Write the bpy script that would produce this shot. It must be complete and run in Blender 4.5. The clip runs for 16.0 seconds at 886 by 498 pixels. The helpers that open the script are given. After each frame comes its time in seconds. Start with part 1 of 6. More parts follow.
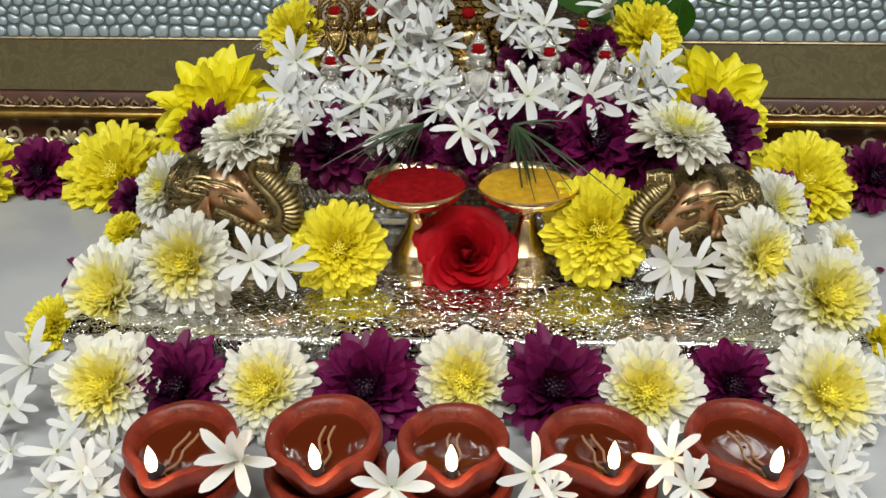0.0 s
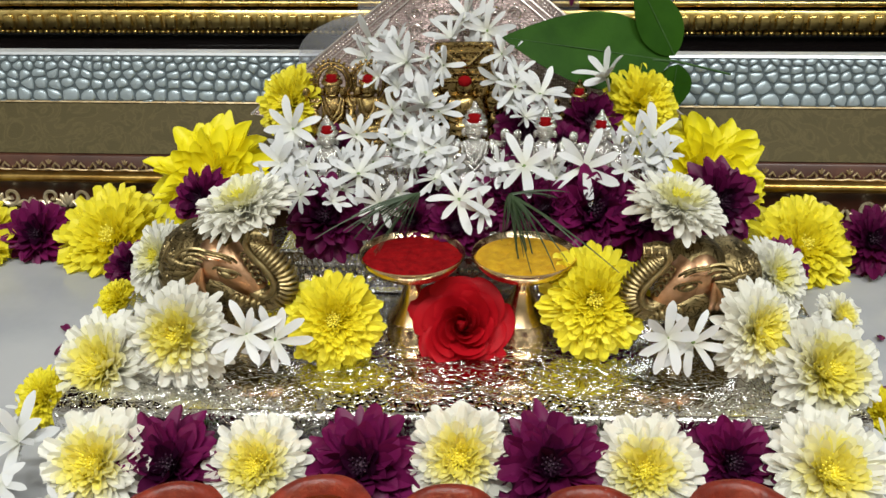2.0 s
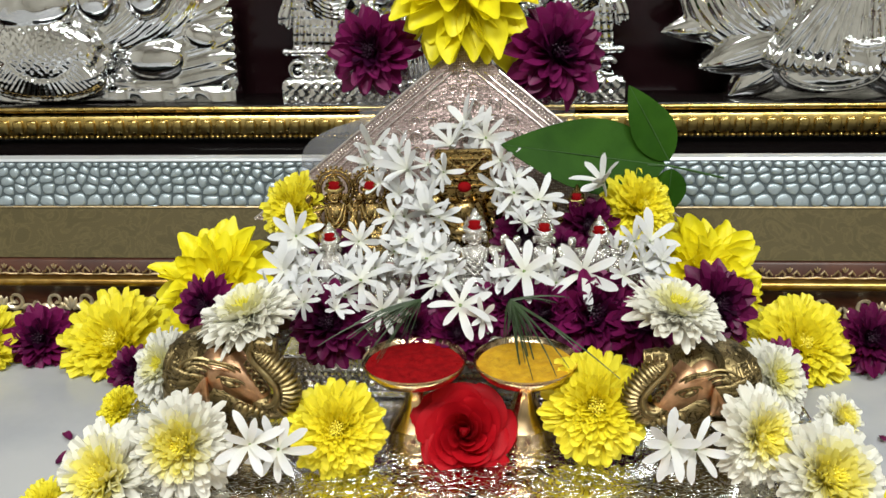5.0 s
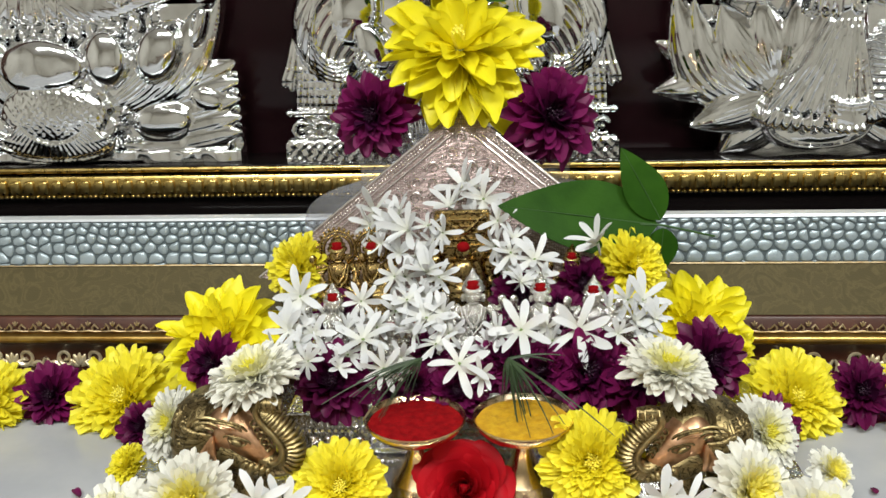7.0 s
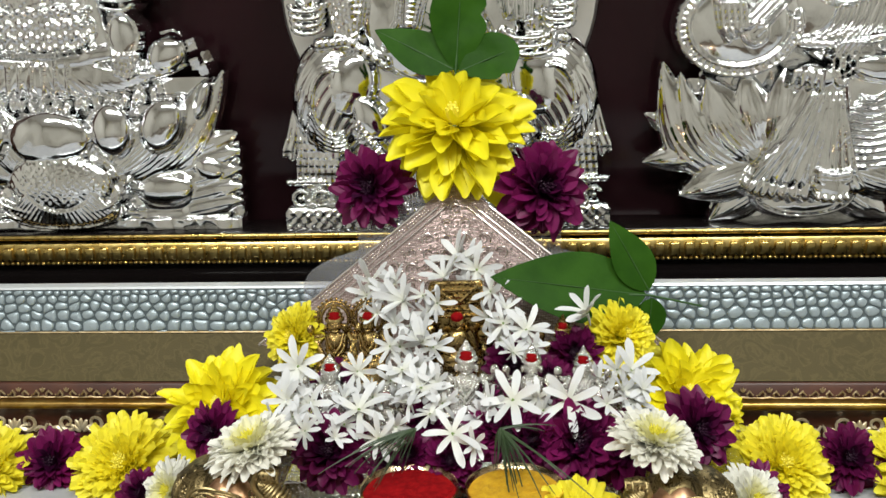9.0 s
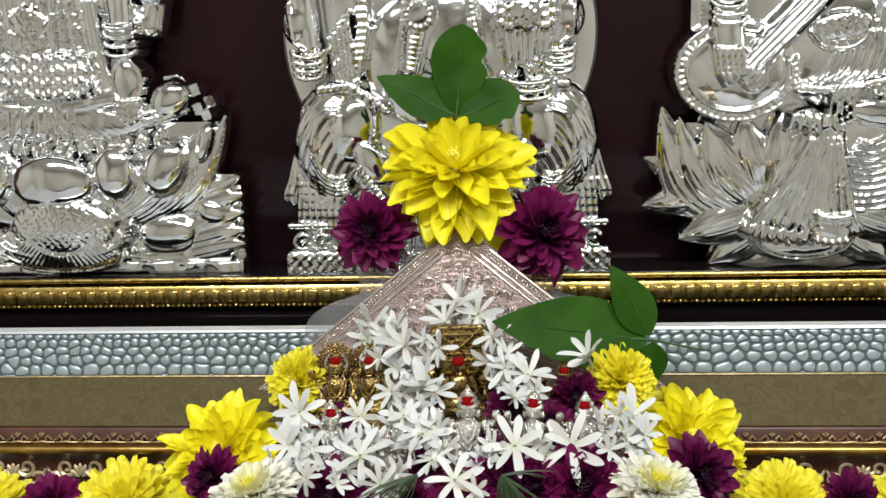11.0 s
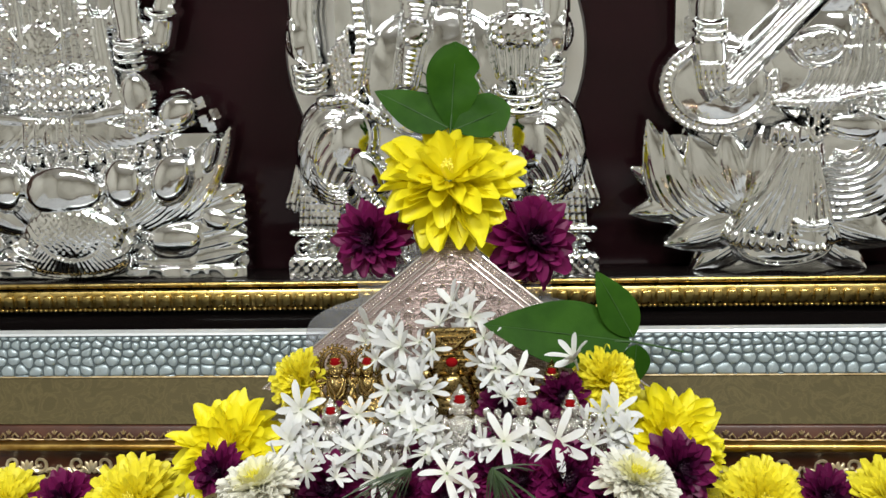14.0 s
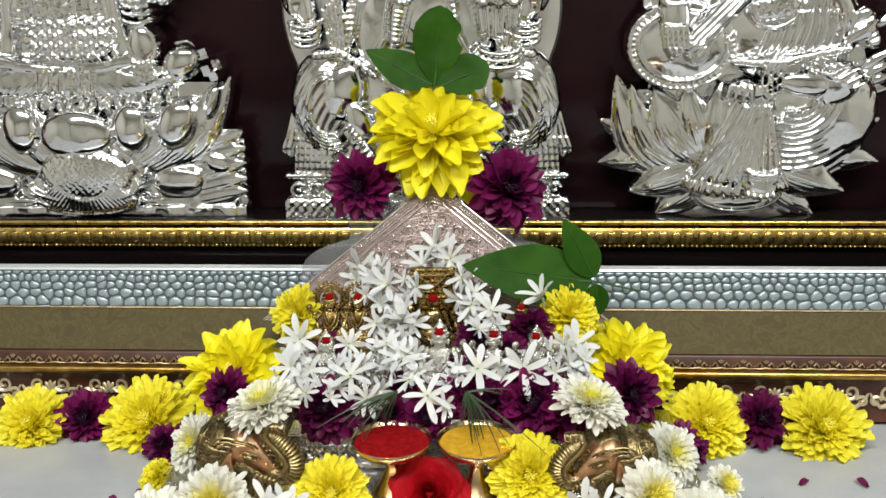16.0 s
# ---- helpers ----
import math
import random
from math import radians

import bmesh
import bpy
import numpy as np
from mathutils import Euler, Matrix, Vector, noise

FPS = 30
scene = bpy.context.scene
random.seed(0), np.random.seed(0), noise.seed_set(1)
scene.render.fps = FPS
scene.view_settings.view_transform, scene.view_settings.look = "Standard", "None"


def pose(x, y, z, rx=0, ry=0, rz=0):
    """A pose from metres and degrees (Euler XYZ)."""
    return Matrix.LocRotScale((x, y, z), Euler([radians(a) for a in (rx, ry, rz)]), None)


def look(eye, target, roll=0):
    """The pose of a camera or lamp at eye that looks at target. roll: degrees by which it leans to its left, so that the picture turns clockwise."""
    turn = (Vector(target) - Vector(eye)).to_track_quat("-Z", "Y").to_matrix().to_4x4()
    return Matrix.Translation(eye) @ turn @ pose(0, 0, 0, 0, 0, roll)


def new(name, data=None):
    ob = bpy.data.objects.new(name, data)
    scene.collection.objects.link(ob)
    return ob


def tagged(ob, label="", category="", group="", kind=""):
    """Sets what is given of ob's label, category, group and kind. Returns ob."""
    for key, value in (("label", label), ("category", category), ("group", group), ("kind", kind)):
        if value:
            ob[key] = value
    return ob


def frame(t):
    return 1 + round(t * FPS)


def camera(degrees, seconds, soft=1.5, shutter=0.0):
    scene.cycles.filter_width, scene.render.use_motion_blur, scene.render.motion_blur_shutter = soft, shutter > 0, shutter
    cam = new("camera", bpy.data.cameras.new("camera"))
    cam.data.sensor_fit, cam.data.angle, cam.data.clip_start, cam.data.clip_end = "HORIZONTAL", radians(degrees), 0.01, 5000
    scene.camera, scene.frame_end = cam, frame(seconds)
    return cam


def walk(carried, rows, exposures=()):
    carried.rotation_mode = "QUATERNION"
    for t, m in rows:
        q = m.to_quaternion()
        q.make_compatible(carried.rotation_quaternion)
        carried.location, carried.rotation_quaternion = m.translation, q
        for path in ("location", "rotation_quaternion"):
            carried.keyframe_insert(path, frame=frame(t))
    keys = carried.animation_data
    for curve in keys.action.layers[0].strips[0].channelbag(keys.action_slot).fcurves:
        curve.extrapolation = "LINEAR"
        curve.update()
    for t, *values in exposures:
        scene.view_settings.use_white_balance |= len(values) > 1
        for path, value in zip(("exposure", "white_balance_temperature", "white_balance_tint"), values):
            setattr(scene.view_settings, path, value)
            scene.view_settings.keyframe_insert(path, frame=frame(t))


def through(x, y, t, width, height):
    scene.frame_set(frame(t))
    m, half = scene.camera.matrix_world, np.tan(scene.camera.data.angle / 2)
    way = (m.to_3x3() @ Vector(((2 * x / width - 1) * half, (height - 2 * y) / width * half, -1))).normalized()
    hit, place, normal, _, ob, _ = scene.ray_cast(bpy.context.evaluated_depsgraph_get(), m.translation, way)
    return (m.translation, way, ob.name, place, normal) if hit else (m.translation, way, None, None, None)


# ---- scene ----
cam = camera(49.40, 16.0)
PATH = [
    (0, (0.0227, -0.4590, 0.2956), (-0.0450, 0.4218, -0.1731), -0.81),
    (0.5, (0.0227, -0.4554, 0.2975), (-0.0452, 0.4296, -0.1630), -0.71),
    (1, (0.0238, -0.4518, 0.2995), (-0.0453, 0.4382, -0.1512), -0.82),
    (1.5, (0.0249, -0.4504, 0.3028), (-0.0438, 0.4448, -0.1377), -0.82),
    (2, (0.0248, -0.4489, 0.3072), (-0.0446, 0.4520, -0.1213), -0.82),
    (2.5, (0.0237, -0.4475, 0.3093), (-0.0460, 0.4603, -0.1043), -0.82),
    (3, (0.0236, -0.4462, 0.3115), (-0.0467, 0.4683, -0.0871), -0.83),
    (3.5, (0.0236, -0.4461, 0.3126), (-0.0465, 0.4753, -0.0696), -0.83),
    (4, (0.0236, -0.4481, 0.3150), (-0.0462, 0.4788, -0.0536), -0.92),
    (6.5, (0.0256, -0.4580, 0.3319), (-0.0450, 0.4876, 0.0143), -1.63),
    (7, (0.0267, -0.4654, 0.3371), (-0.0446, 0.4841, 0.0317), -1.63),
    (7.5, (0.0277, -0.4728, 0.3434), (-0.0432, 0.4803, 0.0493), -1.63),
    (8, (0.0277, -0.4737, 0.3458), (-0.0434, 0.4824, 0.0614), -1.63),
    (8.5, (0.0310, -0.4767, 0.3507), (-0.0393, 0.4833, 0.0795), -1.62),
    (9, (0.0321, -0.4796, 0.3555), (-0.0390, 0.4847, 0.1004), -1.63),
    (9.5, (0.0309, -0.4816, 0.3590), (-0.0394, 0.4866, 0.1188), -1.72),
    (10, (0.0309, -0.4804, 0.3601), (-0.0391, 0.4907, 0.1315), -1.62),
    (12.5, (0.0343, -0.4827, 0.3592), (-0.0359, 0.4921, 0.1474), -1.82),
    (13, (0.0365, -0.4860, 0.3607), (-0.0332, 0.4890, 0.1494), -1.82),
    (13.5, (0.0365, -0.4980, 0.3652), (-0.0332, 0.4768, 0.1534), -1.82),
    (14, (0.0376, -0.5158, 0.3691), (-0.0321, 0.4591, 0.1578), -1.62),
    (14.5, (0.0398, -0.5281, 0.3714), (-0.0293, 0.4448, 0.1507), -1.52),
    (15, (0.0397, -0.5489, 0.3801), (-0.0256, 0.4194, 0.1388), -1.30),
    (15.5, (0.0451, -0.5702, 0.3957), (-0.0162, 0.3919, 0.1299), -1.07),
    (16, (0.0461, -0.5907, 0.4067), (-0.0099, 0.3649, 0.1175), -0.84),
]
walk(cam, [(t, look(eye, target, roll)) for t, eye, target, roll in PATH], [(0, -0.32), (1.5, -0.24), (3.0, -0.10), (4.0, -0.05), (6.5, 0.0), (16.0, 0.0)])

# ---- world and lights ----
world = bpy.data.worlds.new("room_air")
scene.world = world
world.use_nodes = True
world.node_tree.nodes["Background"].inputs[0].default_value = (0.75, 0.8, 0.9, 1)
world.node_tree.nodes["Background"].inputs[1].default_value = 0.15


def area_lamp(name, place, target, sx, sy, watts, colour):
    data = bpy.data.lights.new(name, "AREA")
    data.shape, data.size, data.size_y, data.energy, data.color = "RECTANGLE", sx, sy, watts, colour
    ob = new(name, data)
    ob.matrix_world = look(place, target)
    return ob


area_lamp("ceiling_light", (-0.35, -1.25, 1.75), (-0.35, -1.1, 0.0), 1.2, 0.25, 43, (0.98, 0.995, 0.95))
area_lamp("ceiling_light", (0.75, -0.80, 1.75), (0.75, -0.7, 0.0), 0.6, 0.6, 21, (0.97, 1.0, 0.96))


# ---- materials ----
def material(name, colour, rough=0.5, metal=0.0, spec=0.5):
    m = bpy.data.materials.new(name)
    m.use_nodes = True
    b = m.node_tree.nodes["Principled BSDF"]
    b.inputs["Base Color"].default_value = (*colour, 1)
    b.inputs["Roughness"].default_value = rough
    b.inputs["Metallic"].default_value = metal
    b.inputs["Specular IOR Level"].default_value = spec
    return m


def node(m, kind, **values):
    n = m.node_tree.nodes.new(kind)
    for k, v in values.items():
        n.inputs[k].default_value = v
    return n


def link(m, a, b):
    m.node_tree.links.new(a, b)


def bsdf(m):
    return m.node_tree.nodes["Principled BSDF"]


def coords(m, kind="Object"):
    return m.node_tree.nodes.new("ShaderNodeTexCoord").outputs[kind]


def ramp(m, source, stops):
    r = m.node_tree.nodes.new("ShaderNodeValToRGB")
    while len(r.color_ramp.elements) < len(stops):
        r.color_ramp.elements.new(0.5)
    for e, (p, c) in zip(r.color_ramp.elements, stops):
        e.position, e.color = p, (*c, 1)
    link(m, source, r.inputs[0])
    return r.outputs[0]


def noise_out(m, scale, detail=3.0, rough=0.55, distortion=0.0, kind="Object"):
    n = node(m, "ShaderNodeTexNoise", Scale=scale, Detail=detail, Roughness=rough, Distortion=distortion)
    link(m, coords(m, kind), n.inputs["Vector"])
    return n.outputs[0]


def bump(m, source, strength, distance):
    b = node(m, "ShaderNodeBump", Strength=strength, Distance=distance)
    link(m, source, b.inputs["Height"])
    last = bsdf(m).inputs["Normal"]
    if last.links:
        link(m, last.links[0].from_socket, b.inputs["Normal"])
    link(m, b.outputs[0], last)


def mottle(m, a, b, scale, detail=4.0, lo=0.35, hi=0.65):
    link(m, ramp(m, noise_out(m, scale, detail), [(lo, a), (hi, b)]), bsdf(m).inputs["Base Color"])


def rough_by(m, scale, a, b):
    r = node(m, "ShaderNodeMapRange")
    r.inputs["To Min"].default_value, r.inputs["To Max"].default_value = a, b
    link(m, noise_out(m, scale, 4.0), r.inputs["Value"])
    link(m, r.outputs[0], bsdf(m).inputs["Roughness"])


MARBLE = material("white_marble", (0.8, 0.8, 0.8), 0.22)
mottle(MARBLE, (0.41, 0.42, 0.45), (0.50, 0.505, 0.52), 9.0, 6.0, 0.38, 0.6)
rough_by(MARBLE, 40.0, 0.16, 0.3)

FOIL = material("embossed_silver_foil", (0.84, 0.83, 0.82), 0.16, 1.0)
_n = node(FOIL, "ShaderNodeTexNoise", Scale=190.0, Detail=0.0, Distortion=2.0)
link(FOIL, coords(FOIL), _n.inputs["Vector"])
bump(FOIL, ramp(FOIL, _n.outputs[0], [(0.38, (0, 0, 0)), (0.48, (1, 1, 1)), (0.52, (1, 1, 1)), (0.62, (0, 0, 0))]), 0.56, 0.0007)
bump(FOIL, noise_out(FOIL, 16.0, 2.0), 0.035, 0.003)
rough_by(FOIL, 60.0, 0.09, 0.16)

SILVER = material("embossed_silver", (0.82, 0.81, 0.79), 0.2, 1.0)
_v = node(SILVER, "ShaderNodeTexVoronoi", Scale=420.0)
link(SILVER, coords(SILVER), _v.inputs["Vector"])
bump(SILVER, _v.outputs[0], 0.5, 0.001)
rough_by(SILVER, 80.0, 0.14, 0.34)

CHROME = material("polished_silver_relief", (0.88, 0.89, 0.90), 0.07, 1.0)
bump(CHROME, noise_out(CHROME, 150.0, 3.0, 0.5, 0.6), 0.10, 0.0015)
rough_by(CHROME, 50.0, 0.05, 0.13)

BRASS = material("polished_brass", (0.80, 0.60, 0.36), 0.18, 1.0)
mottle(BRASS, (0.72, 0.50, 0.27), (0.86, 0.68, 0.44), 70.0)
rough_by(BRASS, 90.0, 0.1, 0.3)
BRONZE = material("engraved_dark_brass", (0.5, 0.35, 0.14), 0.3, 1.0)
_w = node(BRONZE, "ShaderNodeTexNoise", Scale=130.0, Detail=1.0, Distortion=2.2)
link(BRONZE, coords(BRONZE), _w.inputs["Vector"])
link(BRONZE, ramp(BRONZE, _w.outputs[0], [(0.45, (0.25, 0.19, 0.09)), (0.49, (0.06, 0.045, 0.02)), (0.51, (0.06, 0.045, 0.02)), (0.55, (0.29, 0.22, 0.105))]), bsdf(BRONZE).inputs["Base Color"])
bump(BRONZE, _w.outputs[0], 0.5, 0.0009)
bsdf(BRONZE).inputs["Roughness"].default_value = 0.42
COPPER = material("rubbed_copper_brass", (0.62, 0.36, 0.2), 0.24, 1.0)
mottle(COPPER, (0.50, 0.27, 0.14), (0.80, 0.50, 0.31), 120.0)
bump(COPPER, noise_out(COPPER, 260.0, 2.0, 0.5, 1.0), 0.10, 0.0006)
bsdf(COPPER).inputs["Roughness"].default_value = 0.36
RUBBED = material("rubbed_brass_edge", (0.62, 0.50, 0.27), 0.3, 1.0)
mottle(RUBBED, (0.24, 0.18, 0.08), (0.38, 0.30, 0.15), 150.0)
bsdf(RUBBED).inputs["Roughness"].default_value = 0.42
IDOL_GOLD = material("golden_brass_shaded_hollows", (0.62, 0.44, 0.14), 0.24, 1.0)
_w = node(IDOL_GOLD, "ShaderNodeTexNoise", Scale=330.0, Detail=2.0, Distortion=1.4)
link(IDOL_GOLD, coords(IDOL_GOLD), _w.inputs["Vector"])
# crevice shade is put into the colour where the noise dips
link(IDOL_GOLD, ramp(IDOL_GOLD, _w.outputs[0], [(0.40, (0.05, 0.028, 0.008)), (0.50, (0.56, 0.40, 0.16))]), bsdf(IDOL_GOLD).inputs["Base Color"])
bump(IDOL_GOLD, _w.outputs[0], 0.35, 0.0006)
IDOL_SILVER = material("small_silver_idol", (0.82, 0.80, 0.77), 0.2, 1.0)
bump(IDOL_SILVER, noise_out(IDOL_SILVER, 420.0, 2.0, 0.5, 1.2), 0.4, 0.0010)
VERMILION = material("vermilion_powder", (0.52, 0.012, 0.012), 0.95, 0.0, 0.08)
mottle(VERMILION, (0.20, 0.003, 0.005), (0.30, 0.006, 0.008), 220.0)
bump(VERMILION, noise_out(VERMILION, 700.0, 4.0), 0.5, 0.001)
TURMERIC = material("turmeric_powder", (0.72, 0.42, 0.012), 0.95)
mottle(TURMERIC, (0.50, 0.26, 0.004), (0.62, 0.36, 0.010), 220.0)
bump(TURMERIC, noise_out(TURMERIC, 500.0, 4.0), 0.7, 0.0015)

CLAY = material("red_clay", (0.30, 0.042, 0.017), 0.42)
mottle(CLAY, (0.13, 0.016, 0.009), (0.22, 0.029, 0.014), 130.0)
bump(CLAY, noise_out(CLAY, 420.0, 4.0), 0.5, 0.0010)
bump(CLAY, noise_out(CLAY, 90.0, 2.0), 0.35, 0.0016)
rough_by(CLAY, 90.0, 0.22, 0.52)
OIL = material("lamp_oil", (0.085, 0.014, 0.004), 0.05, 0.0, 0.35)
WICK = material("oiled_cotton_wick", (0.34, 0.20, 0.11), 0.5)
SOOT = material("burnt_wick", (0.03, 0.02, 0.03), 0.9)
FLAME = bpy.data.materials.new("flame")
FLAME.use_nodes = True
_e = FLAME.node_tree.nodes.new("ShaderNodeEmission")
_e.inputs[0].default_value, _e.inputs[1].default_value = (1.0, 0.82, 0.50, 1), 9.0
link(FLAME, _e.outputs[0], FLAME.node_tree.nodes["Material Output"].inputs[0])

GOLD = material("gold_leaf", (0.78, 0.58, 0.20), 0.28, 1.0)
mottle(GOLD, (0.56, 0.39, 0.11), (0.80, 0.61, 0.24), 60.0)
rough_by(GOLD, 120.0, 0.16, 0.42)
GILT = material("aged_gilt", (0.52, 0.32, 0.09), 0.32, 1.0)
mottle(GILT, (0.36, 0.20, 0.05), (0.58, 0.38, 0.12), 70.0)
AGED = material("aged_pale_gilt", (0.42, 0.32, 0.18), 0.42, 0.6)
mottle(AGED, (0.30, 0.21, 0.10), (0.50, 0.39, 0.23), 150.0)
PALE_GOLD = material("pale_gilt", (0.72, 0.60, 0.40), 0.36, 0.55)
mottle(PALE_GOLD, (0.62, 0.50, 0.30), (0.82, 0.72, 0.52), 150.0)
BROWN = material("dark_brown_lacquer", (0.06, 0.018, 0.010), 0.38)
mottle(BROWN, (0.045, 0.013, 0.008), (0.09, 0.030, 0.016), 30.0)
MAT = material("olive_beige_damask", (0.10, 0.08, 0.04), 0.6, 0.0, 0.2)
_w = node(MAT, "ShaderNodeTexNoise", Scale=46.0, Detail=3.0, Distortion=3.0)
link(MAT, coords(MAT), _w.inputs["Vector"])
link(MAT, ramp(MAT, _w.outputs[0], [(0.40, (0.084, 0.066, 0.027)), (0.50, (0.116, 0.092, 0.039)), (0.54, (0.092, 0.072, 0.030))]), bsdf(MAT).inputs["Base Color"])
bump(MAT, noise_out(MAT, 900.0, 3.0), 0.4, 0.0006)
PEBBLE = material("silvered_pebble", (0.41, 0.48, 0.52), 0.38, 0.5)
bump(PEBBLE, noise_out(PEBBLE, 300.0, 2.0), 0.2, 0.001)
GROUT = material("grey_joint", (0.10, 0.125, 0.135), 0.5, 0.3)
BLACK = material("black_lacquer", (0.008, 0.006, 0.006), 0.12)
PANEL = material("dark_maroon_panel", (0.016, 0.007, 0.009), 0.12, 0.0, 0.3)
mottle(PANEL, (0.011, 0.004, 0.005), (0.018, 0.006, 0.008), 6.0)
bsdf(PANEL).inputs["Specular IOR Level"].default_value = 0.2
WHITE_STRIP = material("white_strip", (0.72, 0.75, 0.78), 0.3, 0.3)

WALL = material("painted_wall", (0.76, 0.75, 0.68), 0.8)
mottle(WALL, (0.64, 0.62, 0.56), (0.70, 0.68, 0.62), 3.0)
CEIL = material("white_ceiling", (0.8, 0.8, 0.79), 0.85)
FLOORING = material("brown_floor", (0.16, 0.12, 0.09), 0.35)
mottle(FLOORING, (0.09, 0.065, 0.045), (0.15, 0.11, 0.08), 5.0)


def petal_material(name, base, tip, inner, rough=0.5, through=0.34, random_amount=0.12, inner_at=0.45):
    """Petal colour runs from base to tip along u and to the inner colour along v."""
    m = material(name, tip, rough)
    uv = coords(m, "UV")
    sep = node(m, "ShaderNodeSeparateXYZ")
    link(m, uv, sep.inputs[0])
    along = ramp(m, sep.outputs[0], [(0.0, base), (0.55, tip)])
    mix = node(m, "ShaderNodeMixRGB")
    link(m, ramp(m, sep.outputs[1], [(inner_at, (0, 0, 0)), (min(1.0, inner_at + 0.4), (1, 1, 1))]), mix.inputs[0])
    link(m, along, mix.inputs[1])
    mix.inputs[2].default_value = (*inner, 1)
    info = m.node_tree.nodes.new("ShaderNodeObjectInfo")
    hsv = node(m, "ShaderNodeHueSaturation")
    r = node(m, "ShaderNodeMapRange")
    r.inputs["To Min"].default_value, r.inputs["To Max"].default_value = 1 - random_amount, 1 + random_amount * 0.4
    link(m, info.outputs["Random"], r.inputs["Value"])
    link(m, r.outputs[0], hsv.inputs["Value"])
    link(m, mix.outputs[0], hsv.inputs["Color"])
    link(m, hsv.outputs[0], bsdf(m).inputs["Base Color"])
    streak = node(m, "ShaderNodeTexNoise", Scale=9.0, Detail=2.0)
    mapping = node(m, "ShaderNodeMapping")
    mapping.inputs["Scale"].default_value = (0.6, 1.0, 1.0)
    link(m, coords(m, "Object"), mapping.inputs["Vector"])
    mapping.inputs["Scale"].default_value = (60.0, 60.0, 60.0)
    link(m, mapping.outputs[0], streak.inputs["Vector"])
    bump(m, streak.outputs[0], 0.15, 0.0008)
    tr = node(m, "ShaderNodeBsdfTranslucent")
    link(m, hsv.outputs[0], tr.inputs[0])
    ms = node(m, "ShaderNodeMixShader")
    ms.inputs[0].default_value = through
    link(m, bsdf(m).outputs[0], ms.inputs[1])
    link(m, tr.outputs[0], ms.inputs[2])
    link(m, ms.outputs[0], m.node_tree.nodes["Material Output"].inputs[0])
    return m


P_WHITE = petal_material("cream_petal", (0.90, 0.87, 0.52), (0.94, 0.93, 0.86), (0.96, 0.89, 0.22), inner_at=0.36, through=0.32, random_amount=0.06)
P_YELLOW = petal_material("lemon_petal", (0.96, 0.82, 0.02), (0.96, 0.87, 0.06), (0.97, 0.87, 0.04), inner_at=0.4, through=0.22, random_amount=0.06)
P_GOLDEN = petal_material("golden_yellow_petal", (0.97, 0.84, 0.01), (0.97, 0.88, 0.02), (0.97, 0.87, 0.02), through=0.22, random_amount=0.06)
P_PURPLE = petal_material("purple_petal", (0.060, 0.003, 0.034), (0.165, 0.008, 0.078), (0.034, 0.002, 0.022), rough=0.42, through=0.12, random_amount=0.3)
P_JASMINE = petal_material("jasmine_petal", (0.82, 0.82, 0.70), (0.85, 0.86, 0.87), (0.84, 0.84, 0.84), rough=0.5, through=0.26)
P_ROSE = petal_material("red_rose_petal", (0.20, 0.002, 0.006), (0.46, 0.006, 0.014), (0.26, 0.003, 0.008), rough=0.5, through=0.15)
bsdf(P_ROSE).inputs["Specular IOR Level"].default_value = 0.12
bsdf(P_PURPLE).inputs["Specular IOR Level"].default_value = 0.3
P_PALE = petal_material("pale_cream_petal", (0.88, 0.86, 0.60), (0.90, 0.89, 0.82), (0.88, 0.85, 0.48), inner_at=0.45, through=0.32, random_amount=0.06)
DISC_LEMON = material("lemon_florets", (0.95, 0.85, 0.10), 0.6)
DISC_YELLOW = material("yellow_florets", (0.76, 0.66, 0.04), 0.6)
mottle(DISC_YELLOW, (0.66, 0.60, 0.03), (0.82, 0.74, 0.10), 260.0)
DISC_DARK = material("dark_florets", (0.03, 0.004, 0.022), 0.6)
GREEN = material("calyx_green", (0.16, 0.25, 0.06), 0.5)
LEAF = material("waxy_green_leaf", (0.035, 0.13, 0.018), 0.3)
mottle(LEAF, (0.016, 0.058, 0.004), (0.028, 0.088, 0.007), 30.0)
bsdf(LEAF).inputs["Specular IOR Level"].default_value = 0.08
bsdf(LEAF).inputs["Roughness"].default_value = 0.5
bump(LEAF, noise_out(LEAF, 240.0, 3.0), 0.2, 0.001)
RIB = material("leaf_midrib", (0.026, 0.082, 0.012), 0.5)
GRASS = material("dry_grass_green", (0.07, 0.11, 0.05), 0.5)
mottle(GRASS, (0.022, 0.042, 0.016), (0.045, 0.075, 0.03), 60.0)
PLASTIC = material("clear_film", (0.95, 0.95, 0.97), 0.08)
_t = node(PLASTIC, "ShaderNodeBsdfTransparent")
_t.inputs[0].default_value = (0.93, 0.93, 0.95, 1)
_m = node(PLASTIC, "ShaderNodeMixShader")
_m.inputs[0].default_value = 0.80
link(PLASTIC, bsdf(PLASTIC).outputs[0], _m.inputs[1])
link(PLASTIC, _t.outputs[0], _m.inputs[2])
link(PLASTIC, _m.outputs[0], PLASTIC.node_tree.nodes["Material Output"].inputs[0])
bump(PLASTIC, noise_out(PLASTIC, 50.0, 2.0), 0.5, 0.004)
bsdf(PLASTIC).inputs["Base Color"].default_value = (0.6, 0.6, 0.62, 1)
LACE = material("pink_silver_brocade", (0.46, 0.37, 0.35), 0.36, 0.7)
_v = node(LACE, "ShaderNodeTexVoronoi", Scale=620.0, Randomness=0.25)
_v2 = node(LACE, "ShaderNodeTexNoise", Scale=95.0, Detail=1.0, Distortion=2.4)
